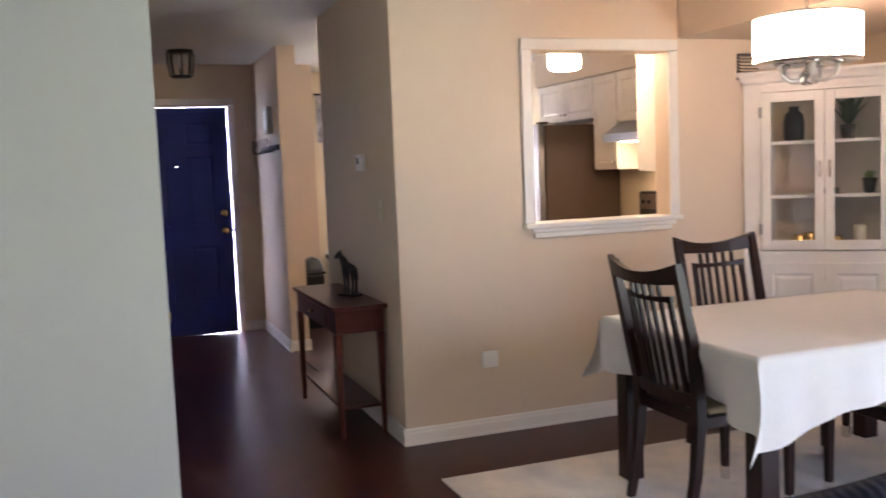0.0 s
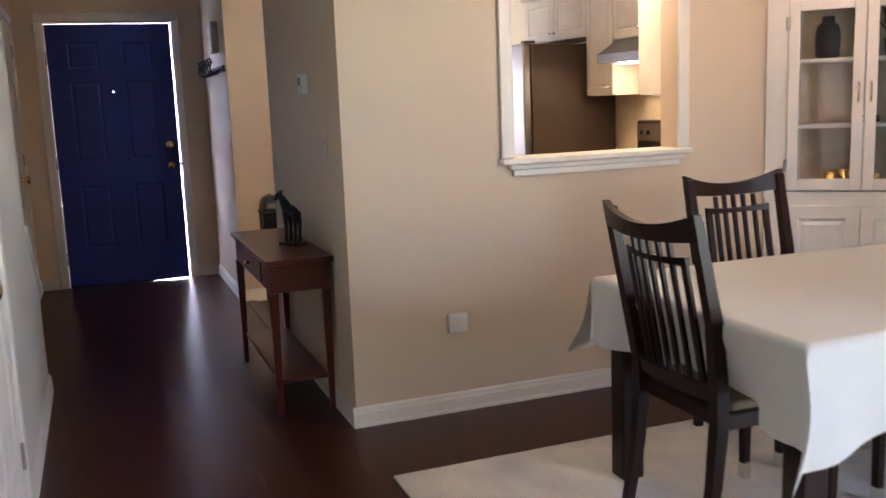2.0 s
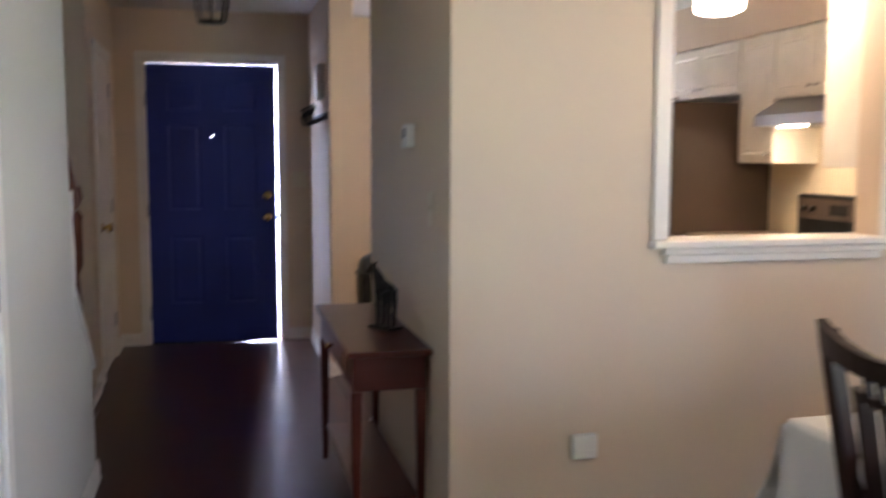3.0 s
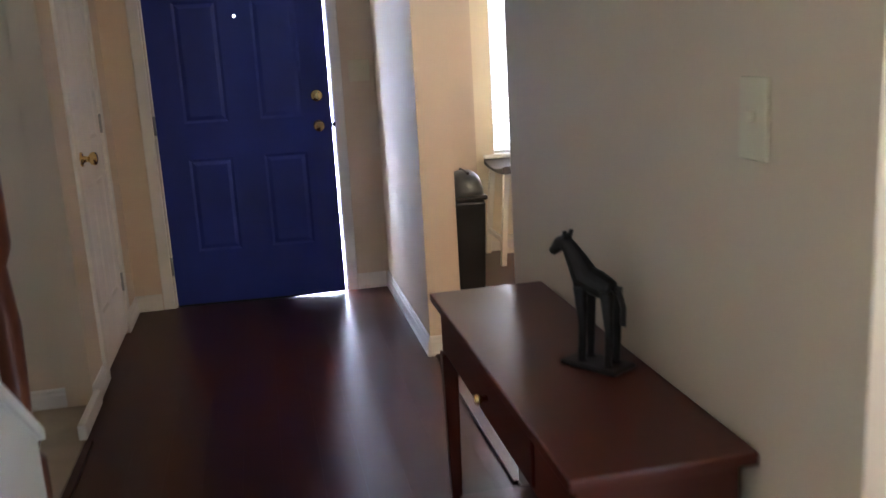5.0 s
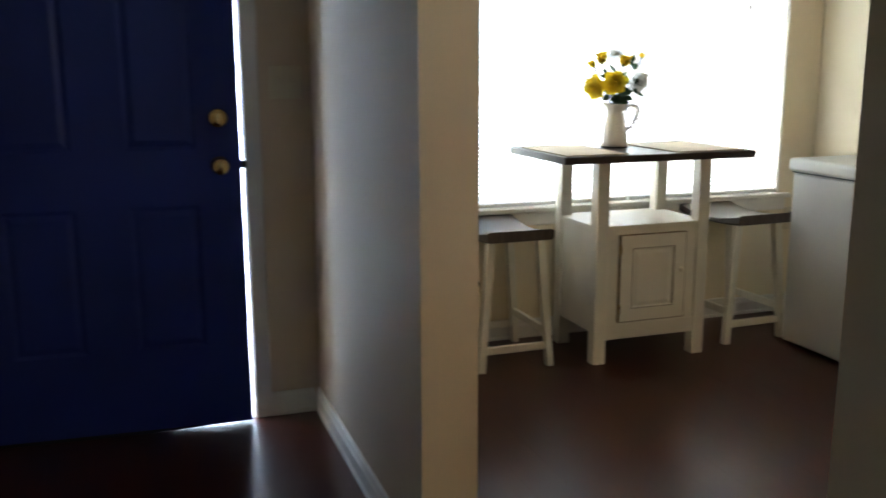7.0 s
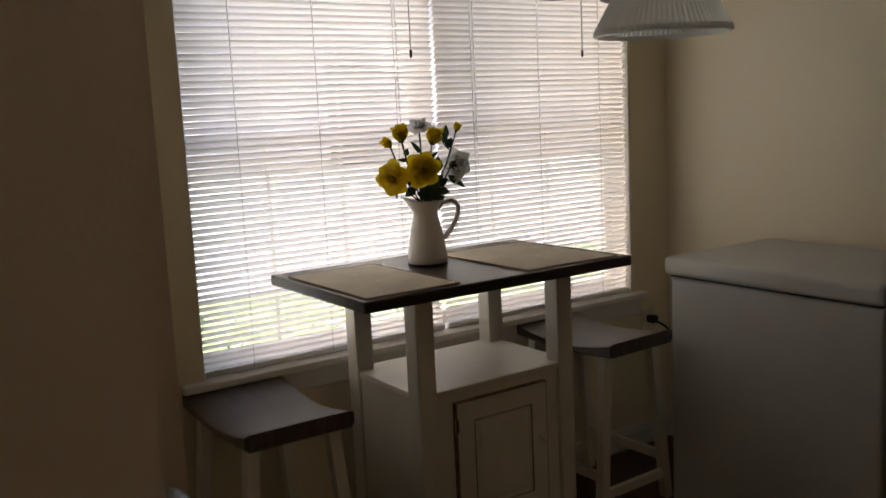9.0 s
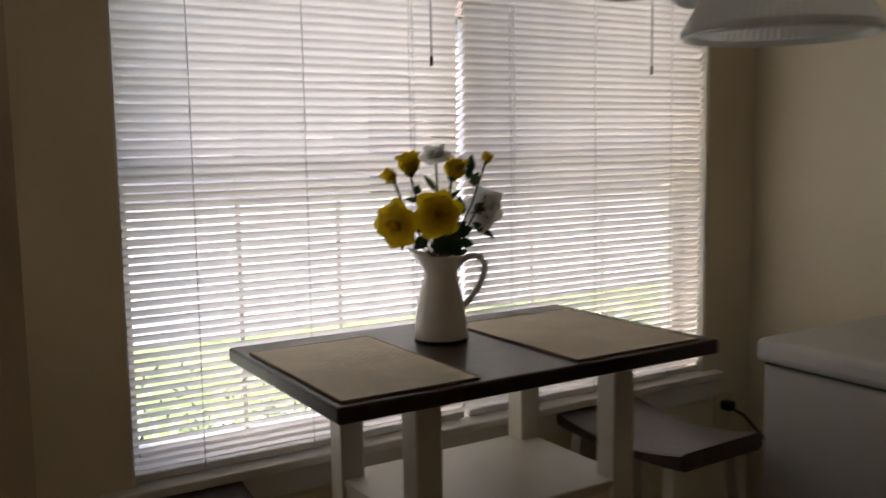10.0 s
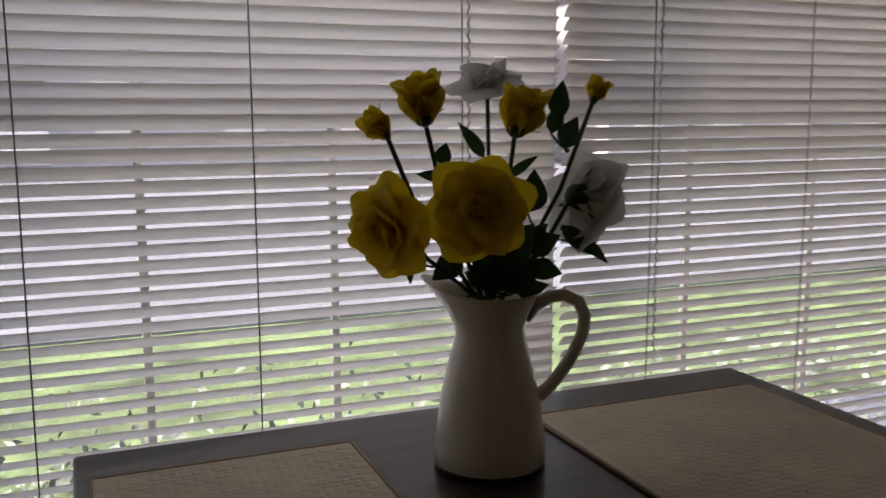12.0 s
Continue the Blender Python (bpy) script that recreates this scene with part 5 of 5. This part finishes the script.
def rose(r, petals, seed, cup=0.5):
    """A rose head opening to +z: whorls of cupped, curled petals."""
    rnd = random.Random(seed)
    bm = bmesh.new()
    k = 0
    for layer in range(petals):
        f = (layer + 1) / petals
        count = 3 + (layer > 0) + (layer > 1) + (layer > 2)
        for c in range(count):
            az = 2 * math.pi * (c / count) + layer * 1.1 + rnd.uniform(-0.15, 0.15)
            open_ = (0.04 + f * f * 1.18) * (1.0 - cup * 0.95) + rnd.uniform(-0.06, 0.06)
            ln = r * (0.92 + 0.26 * f) * (1 + 0.55 * cup) * rnd.uniform(0.92, 1.08)
            wd = r * (0.42 + 0.42 * f)
            ph = rnd.uniform(0, 6)
            grid = []
            for j in range(7):
                row = []
                for i in range(8):
                    u = -1 + 2 * i / 7
                    s = j / 6 * (1 - 0.30 * u * u * j / 6)
                    wide = wd * (0.30 + 0.62 * math.sin(math.pi / 2 * min(1.0, 1.35 * j / 6)))
                    lean = open_ * (0.35 + 0.75 * s) + 0.45 * (1 - cup) * f * s * s
                    rad = r * 0.06 + ln * math.sin(lean) * s
                    z = ln * math.cos(lean * 0.85) * s - 0.008 * u * u * s * f
                    rad -= (u * u) * wide * 0.50 * (1.2 - 0.5 * f)
                    rad += 0.09 * r * math.sin(u * 3.6 + ph) * s * s
                    z += 0.085 * r * math.sin(u * 4.4 + ph * 2) * s * s
                    x = rad * math.cos(az) - u * wide * math.sin(az)
                    y = rad * math.sin(az) + u * wide * math.cos(az)
                    row.append(bm.verts.new((x, y, z)))
                grid.append(row)
            for a, b in zip(grid, grid[1:]):
                for i in range(7):
                    bm.faces.new((a[i], a[i + 1], b[i + 1], b[i]))
            k += 1
    bmesh.ops.create_uvsphere(bm, u_segments=10, v_segments=6, radius=r * 0.30, matrix=Matrix.Translation((0, 0, r * 0.42)) @ Matrix.Diagonal((1, 1, 1.45, 1)))
    smooth(bm)
    return bm


def leaf_blade(ln, w):
    bm = bmesh.new()
    prev = None
    for k in range(7):
        s = k / 6
        wd = w * math.sin(math.pi * s ** 0.75) + 0.0004
        z = -0.25 * ln * s * s
        cur = [bm.verts.new((s * ln, -wd, z + 0.2 * wd)), bm.verts.new((s * ln, 0, z)), bm.verts.new((s * ln, wd, z + 0.2 * wd))]
        if prev:
            bm.faces.new((prev[0], prev[1], cur[1], cur[0]))
            bm.faces.new((prev[1], prev[2], cur[2], cur[1]))
        prev = cur
    smooth(bm)
    return bm


bq = thing("rose_bouquet", "yellow and white artificial roses with dark leaves in the jug", "flowers", pose(JX, JY, 0.9155))
neck = Vector((0, 0, 0.16))
HEADS = ((-0.040, -0.060, 0.280, 0.040, 5, 1, (-0.30, -1.0, 0.12), M_YEL), (-0.114, -0.015, 0.260, 0.041, 5, 2, (-0.8, -0.42, -0.10), M_YEL),
         (-0.077, -0.010, 0.374, 0.030, 4, 3, (-0.25, -0.2, 1.0), M_YEL), (-0.120, -0.010, 0.355, 0.019, 3, 4, (-0.7, -0.1, 0.7), M_YEL),
         (0.012, -0.040, 0.363, 0.031, 4, 5, (0.25, -0.25, 1.0), M_YEL), (0.110, -0.020, 0.389, 0.016, 3, 6, (0.35, 0.0, 0.9), M_YEL),
         (0.004, 0.020, 0.402, 0.033, 3, 7, (-0.25, -0.3, 0.85), M_WPET), (0.094, -0.030, 0.282, 0.042, 5, 8, (0.8, 0.2, -0.25), M_WPET))
for x, y, z, r, pt, sd, way, pm in HEADS:
    w = Vector(way).normalized()
    base = Vector((x, y, z)) - w * r * 0.45
    turn = w.to_track_quat("Z", "Y").to_matrix().to_4x4()
    part("bloom", moved(rose(r, pt, sd, 0.15 if r > 0.036 or pm is M_WPET else 0.75), Matrix.Translation(base) @ turn), pm, bq, "yellow rose bloom" if pm is M_YEL else "white rose bloom")
    mid = neck.lerp(base, 0.55) + Vector((x * 0.15, 0, 0.01))
    part("stem", tube([neck - Vector((0, 0, 0.05)), neck + Vector((x * 0.12, y * 0.1, 0.02)), mid, base], 0.0024, 6), M_STEM, bq)
    part("calyx", moved(lathe([(0.002, -0.004), (r * 0.28, 0.0), (r * 0.36, r * 0.25), (r * 0.30, r * 0.30)], 10), Matrix.Translation(base) @ turn), M_LEAF, bq)
    for k in range(3):
        a = k * 2.1 + sd
        part("sepal", moved(leaf_blade(r * 0.8, r * 0.13), Matrix.Translation(base) @ turn @ Matrix.Rotation(a, 4, "Z") @ Matrix.Rotation(radians(-35), 4, "Y")), M_LEAF, bq)
# leaves from base to tip, across and up in the plane that faces the hall
rl = random.Random(12)
SPRIGS = [neck.lerp(Vector(hd[:3]), k / 12) for hd in HEADS for k in range(3, 12)]
FACING = Vector((-0.374, -0.915, 0.10))
ACROSS = Vector((0.915, -0.374, 0.0))
LEAVES = ((-47, 306, -78, 310, 0.2, 0), (-1, 325, -29, 361, 0.16, 1), (-52, 320, -49, 339, 0.4, 0), (69, 365, 66, 401, 0.3, 0), (76, 335, 80, 366, 0.36, 0), (56, 350, 61, 382, 0.24, -1), (19, 306, 41, 328, 0.15, 0),
          (39, 269, 45, 311, 0.38, 0), (-34, 226, -69, 205, 0.36, -1), (37, 217, 63, 208, 0.36, -1), (75, 256, 102, 226, 0.2, 0), (99, 242, 117, 217, 0.16, 0), (-87, 226, -85, 198, 0.2, 0), (-12, 200, -39, 211, 0.36, -2),
          (-55, 256, -34, 235, 0.34, 0), (29, 235, 56, 254, 0.36, 0), (4, 188, -6, 230, 0.42, -1), (12, 188, 20, 236, 0.42, -2), (-1, 188, 10, 218, 0.45, 1), (20, 190, 50, 195, 0.3, -1), (39, 229, 66, 247, 0.36, 0),
          (15, 200, 34, 232, 0.42, 0), (-8, 205, -20, 240, 0.4, -1), (30, 200, 52, 222, 0.38, 1), (6, 220, 24, 262, 0.4, -2), (-20, 222, -34, 250, 0.34, 1))
for s0, z0, s1, z1, fat, back in LEAVES:
    p0 = ACROSS * (s0 * 0.00100) + Vector((0, back * 0.012, z0 * 0.001))
    p1 = ACROSS * (s1 * 0.00100) + Vector((0, back * 0.012 - 0.010, z1 * 0.001))
    d = p1 - p0
    e1 = d.normalized()
    e2 = FACING.cross(e1).normalized()
    turn = Matrix((e1, e2, e1.cross(e2))).transposed().to_4x4()
    part("leaf", moved(leaf_blade(d.length, d.length * fat), Matrix.Translation(p0) @ turn @ Matrix.Rotation(rl.uniform(-0.6, 0.6), 4, "X")), M_LEAF, bq)
    twig = min(SPRIGS, key=lambda w: (w - p0).length + (0.03 if w.z > p0.z else 0.0))
    part("stalk", tube([p0, p0.lerp(twig, 0.5) + Vector((0, 0, -0.003)), twig], 0.0013, 5), M_STEM, bq)

# pendant over the nook
t = thing("nook_pendant", "conical ribbed glass pendant lamp, unlit", "ceiling lamp", pose(3.226, 8.250, 0.004))
b = bmesh.new()
seg = 160
rings = []
for k, (r, z) in enumerate(((0.164, 1.534), (0.171, 1.522), (0.176, 1.526), (0.174, 1.538), (0.139, 1.600), (0.102, 1.665), (0.066, 1.722), (0.045, 1.745), (0.045, 1.760))):
    rings.append([b.verts.new(((r + 0.0028 * (i % 2) * (k > 1)) * math.cos(2 * math.pi * i / seg), (r + 0.0028 * (i % 2) * (k > 1)) * math.sin(2 * math.pi * i / seg), z)) for i in range(seg)])
for p0, p1 in zip(rings, rings[1:]):
    for i in range(seg):
        b.faces.new((p0[i], p0[(i + 1) % seg], p1[(i + 1) % seg], p1[i]))
bmesh.ops.recalc_face_normals(b, faces=b.faces)
part("shade", b, M_SHADEG, t, "whitish ribbed glass cone shade")
part("holder", lathe([(0.047, 1.755), (0.050, 1.765), (0.035, 1.80), (0.012, 1.82), (0.010, 1.84)], 20), M_CHROME, t)
part("bulb", lathe([(0, 1.630), (0.022, 1.638), (0.030, 1.665), (0.020, 1.705), (0.014, 1.75)], 20), M_JUG, t)
part("cord", tube([(0, 0, 1.84), (0, 0, 2.400)], 0.006, 8), M_CHROME, t)
part("canopy", lathe([(0.06, 2.398), (0.065, 2.408), (0.065, 2.4255)], 20), M_CHROME, t)

# ---- window, blinds and valance ----
win = thing("window_1", "wide white double-sash window behind blinds", "window", kind="structure")
FYB = WIN_Y + 0.100
for nm, q in (("window_frame", (WX0, WX0 + 0.04, FYB, FYB + 0.05, WZ0, WZ1)), ("window_frame", (WX1 - 0.04, WX1, FYB, FYB + 0.05, WZ0, WZ1)), ("window_frame", (WX0 + 0.0405, WX1 - 0.0405, FYB, FYB + 0.05, WZ0, WZ0 + 0.045)),
              ("window_frame", (WX0 + 0.0405, WX1 - 0.0405, FYB, FYB + 0.05, WZ1 - 0.045, WZ1)), ("mullion", (3.020, 3.100, FYB + 0.001, FYB + 0.049, WZ0 + 0.0455, WZ1 - 0.0455)),
              ("meeting_rail", (WX0 + 0.0405, 3.0195, FYB + 0.002, FYB + 0.046, 1.268, 1.313)), ("meeting_rail", (3.1005, WX1 - 0.0405, FYB + 0.002, FYB + 0.046, 1.268, 1.313))):
    part(nm, bx(*q, bevel=0.003), M_TRIM, win)
for x0, x1 in ((WX0 + 0.041, 3.019), (3.101, WX1 - 0.041)):
    for z0, z1 in ((WZ0 + 0.046, 1.267), (1.314, WZ1 - 0.046)):
        pane = part("pane", bx(x0, x1, FYB + 0.022, FYB + 0.026, z0, z1), M_GLASS, win)
        pane.visible_shadow = False
        for k in (1, 2):
            xm = x0 + (x1 - x0) * k / 3
            part("glazing_bar", bx(xm - 0.006, xm + 0.006, FYB + 0.0265, FYB + 0.036, z0, z1, 0.002), M_TRIM, win)
for q in ((WX0 + 0.0005, WX0 + 0.006, WIN_Y + 0.002, WIN_Y + 0.158, WZ0 + 0.002, WZ1 - 0.002), (WX1 - 0.006, WX1 - 0.0005, WIN_Y + 0.002, WIN_Y + 0.158, WZ0 + 0.002, WZ1 - 0.002), (WX0 + 0.0065, WX1 - 0.0065, WIN_Y + 0.002, WIN_Y + 0.099, WZ1 - 0.006, WZ1 - 0.0005)):
    part("jamb_lining", bx(*q), M_TRIM, win)
part("window_sill", bx(2.140, 3.992, WIN_Y - 0.035, WIN_Y + 0.099, WZ0 - 0.022, WZ0 + 0.001, 0.005), M_TRIM, win)
part("apron", bx(2.160, 3.972, WIN_Y - 0.014, WIN_Y - 0.001, WZ0 - 0.085, WZ0 - 0.0225, 0.003), M_TRIM, win)


def slat_mesh(length, degrees, material):
    """A curved vinyl slat along x, tilted with its room edge up."""
    bm = bmesh.new()
    w, n = 0.025, 4
    tilt = radians(degrees)
    rows = []
    for i in range(n + 1):
        u = -0.5 + i / n
        h = 0.0024 * (1 - 4 * u * u)
        y, z = u * w, h
        rows.append([bm.verts.new((x, y * math.cos(tilt) + z * math.sin(tilt), -y * math.sin(tilt) + z * math.cos(tilt))) for x in (-length / 2, length / 2)])
    for a, b in zip(rows, rows[1:]):
        bm.faces.new((a[0], a[1], b[1], b[0]))
    smooth(bm)
    me = bpy.data.meshes.new("slat")
    bm.to_mesh(me)
    bm.free()
    me.materials.append(material)
    return me


BLY = WIN_Y + 0.022
PITCH = 0.0187
rs = random.Random(5)
# the right blind takes the vinyl with the dimmer daylight in its colour
for x0, x1, cords, wand_x, slope, vinyl in ((2.218, 3.056, (2.368, 2.630, 2.906), 2.964, 41.0, M_SLAT), (3.070, 3.930, (3.207, 3.498, 3.790), 3.700, 44.0, M_SLAT_DIM)):
    bl = thing("venetian_blind", "white vinyl venetian blind, slats half closed", "blind", pose((x0 + x1) / 2, BLY, 0), group="blinds of the nook window")
    half = (x1 - x0) / 2
    mesh = slat_mesh(x1 - x0, slope, vinyl)
    n = int((2.045 - WZ0 - 0.03) / PITCH)
    for i in range(n):
        ob = new("slat", mesh)
        ob.parent = bl
        ob.location = (rs.uniform(-0.0015, 0.0015), rs.uniform(-0.0006, 0.0006), WZ0 + 0.034 + i * PITCH + rs.uniform(-0.0006, 0.0006))
        ob.rotation_euler = (radians(rs.uniform(-1.5, 1.5)), radians(rs.uniform(-0.06, 0.06)), 0)
    part("bottom_rail", bx(-half, half, -0.012, 0.012, WZ0 + 0.004, WZ0 + 0.022, 0.004), M_WPLAST, bl)
    part("head_rail", bx(-half, half, -0.018, 0.018, 2.055, 2.092, 0.003), M_WPLAST, bl)
    for c in cords:
        x = c - (x0 + x1) / 2
        part("ladder_cord", tube([(x, -0.0125, WZ0 + 0.012), (x + 0.002, -0.0130, 1.2), (x, -0.0125, 2.055)], 0.0010, 6), M_CORD, bl)
    twist = cords[-1] if x0 < 3 else cords[0]
    x = twist - (x0 + x1) / 2 + 0.008
    part("pull_cord", tube([(x + 0.0016 * math.cos(i * 1.45), -0.020 + 0.0016 * math.sin(i * 1.45), 2.055 - i * 0.0034) for i in range(330)], 0.0013, 4), M_WPLAST, bl, "twisted white pull cord")
    x = wand_x - (x0 + x1) / 2
    part("tilt_wand", tube([(x, -0.024, 2.05), (x, -0.024, 1.55)], 0.0020, 6), M_CORD, bl)
    part("wand_tip", lathe([(0.0025, 1.530), (0.0042, 1.534), (0.0042, 1.553), (0.002, 1.556)], 10, (x, -0.024)), M_BLACKP, bl)

b = bmesh.new()
n = 90
lo, hi = [], []
for i in range(n + 1):
    x = 2.11 + (4.0 - 2.11) * i / n
    y = WIN_Y - 0.055 + 0.012 * math.sin(x * 42)
    lo.append(b.verts.new((x, y, 1.722 + 0.008 * math.sin(x * 21))))
    hi.append(b.verts.new((x, y + 0.004, 2.20)))
for i in range(n):
    b.faces.new((lo[i], lo[i + 1], hi[i + 1], hi[i]))
smooth(b)
val = thing("window_valance", "grey and white patterned fabric valance on a rod", "curtain", pose(0, 0, 0))
part("fabric", b, M_VAL, val)
part("rod", tube([(2.09, WIN_Y - 0.045, 2.205), (4.02, WIN_Y - 0.045, 2.205)], 0.010, 10), M_IRON, val)
for x in (2.12, 3.99):
    part("bracket", bx(x - 0.008, x + 0.008, WIN_Y - 0.05, WIN_Y - 0.001, 2.198, 2.212), M_IRON, val)

# ---- outdoors ----
GZ = -0.18
b = bmesh.new()
vs = [b.verts.new(p) for p in ((-400, -400, GZ), (400, -400, GZ), (400, 400, GZ), (-400, 400, GZ))]
b.faces.new(vs)
structure("ground", b, M_GRASS, "wide green lawn outside", "ground")
structure("pavement", bx(-12, 16, WIN_Y + 0.4, 11.35, GZ - 0.05, GZ + 0.03), M_WALK, "pale concrete walk in front of the house", "pavement")
structure("road", bx(-80, 80, 14.2, 140.0, GZ - 0.05, GZ + 0.02), M_ASPH, "pale grey street and parking beyond the lawn", "road")
structure("porch_slab", bx(-0.6, 1.9, DOOR_Y + 0.17, WIN_Y + 0.39, GZ - 0.05, -0.02), M_CONC, "concrete porch slab outside the front door", "porch")


def house(x, y, w, label):
    h = thing("house", label, "house", pose(x, y, GZ), group="houses across the street")
    part("wall", bx(-w / 2, w / 2, 0, 7, 0, 5.2), M_BRICK, h)
    part("roof", prism([(-0.4, 5.2), (7.4, 5.2), (3.5, 7.6)], "x", -w / 2 - 0.4, w / 2 + 0.4), M_VENT, h)
    for i in range(4):
        for z in (0.9, 3.3):
            wx = -w / 2 + w * (i + 0.5) / 4
            part("window", bx(wx - 0.5, wx + 0.5, -0.05, -0.005, z, z + 1.3), M_TRIM, h)
    return h


house(-6, 30, 11, "pale two-storey house across the street")
house(8, 31, 12, "pale two-storey house across the street")
house(22, 30, 11, "pale two-storey house across the street")


def flower_bed():
    """Low mixed planting below the window: many small leaves."""
    rnd = random.Random(8)
    bm = bmesh.new()
    for _ in range(2200):
        x, y = rnd.uniform(-1.0, 8.0), rnd.gauss(11.45, 0.34)
        top = 0.30 + 0.16 * noise.noise(Vector((x * 1.7, y * 1.7, 2)))
        p = Vector((x, y, GZ + max(0.02, top * rnd.random() ** 0.6)))
        q = Vector((rnd.uniform(-1, 1), rnd.uniform(-1, 1), rnd.uniform(-0.6, 1))).normalized()
        s = q.orthogonal().normalized() * rnd.uniform(0.010, 0.020)
        u = q * rnd.uniform(0.02, 0.045)
        bm.faces.new([bm.verts.new(p + w) for w in (-u, s, u, -s)])
    return bm


fb = link("flower_bed", flower_bed(), M_BED)
tagged(fb, "low leafy planting along the front walk", "plants", kind="stuff")

# ---- floor planks ----
PW = 0.127


def plank_mesh(length):
    bm = bmesh.new()
    g = 0.0001
    x0, x1, y0, y1 = g / 2, PW - g / 2, g / 2, length - g / 2
    c = 0.0001
    lo = [bm.verts.new(p) for p in ((x0, y0, -0.016), (x1, y0, -0.016), (x1, y1, -0.016), (x0, y1, -0.016))]
    md = [bm.verts.new(p) for p in ((x0, y0, -c), (x1, y0, -c), (x1, y1, -c), (x0, y1, -c))]
    hi = [bm.verts.new(p) for p in ((x0 + c, y0 + c, 0), (x1 - c, y0 + c, 0), (x1 - c, y1 - c, 0), (x0 + c, y1 - c, 0))]
    for a, b in ((lo, md), (md, hi)):
        for k in range(4):
            bm.faces.new((a[k], a[(k + 1) % 4], b[(k + 1) % 4], b[k]))
    bm.faces.new(hi)
    me = bpy.data.meshes.new("plank")
    bm.to_mesh(me)
    bm.free()
    me.materials.append(M_FLOOR)
    return me


floor = thing("floor", "dark reddish-brown glossy hardwood plank floor", "floor", kind="structure")
LONG = 1.35
meshes = {ln: plank_mesh(ln) for ln in (0.35, 0.60, 0.85, 1.10, LONG)}
rp = random.Random(21)
rest = bmesh.new()
cols = int((RIGHT + 3.1) / PW) + 1
for c in range(cols):
    x = RIGHT - (c + 1) * PW
    if x < -3.1:
        continue
    y, first = WIN_Y, True
    while y > -2.7:
        ln = rp.choice((0.35, 0.60, 0.85, 1.10)) if first else LONG
        first = False
        y -= ln
        near = -0.1 < x < 4.2 and ((x < 1.55 and y > 1.4) or (x >= 1.4 and y > 4.3 and x < 3.7) or (1.2 < x < 3.0 and y > 2.0))
        if x < -0.1 and y > 2.2:
            continue
        if near:
            ob = new("plank", meshes[ln])
            ob.parent = floor
            ob.location = (x, y, 0.0)
        else:
            box(rest, x + 0.001, x + PW - 0.001, y + 0.001, y + ln - 0.001, -0.016, -0.0003)
r = part("far_planks", rest, M_FLOOR, floor)
tagged(r, kind="stuff")
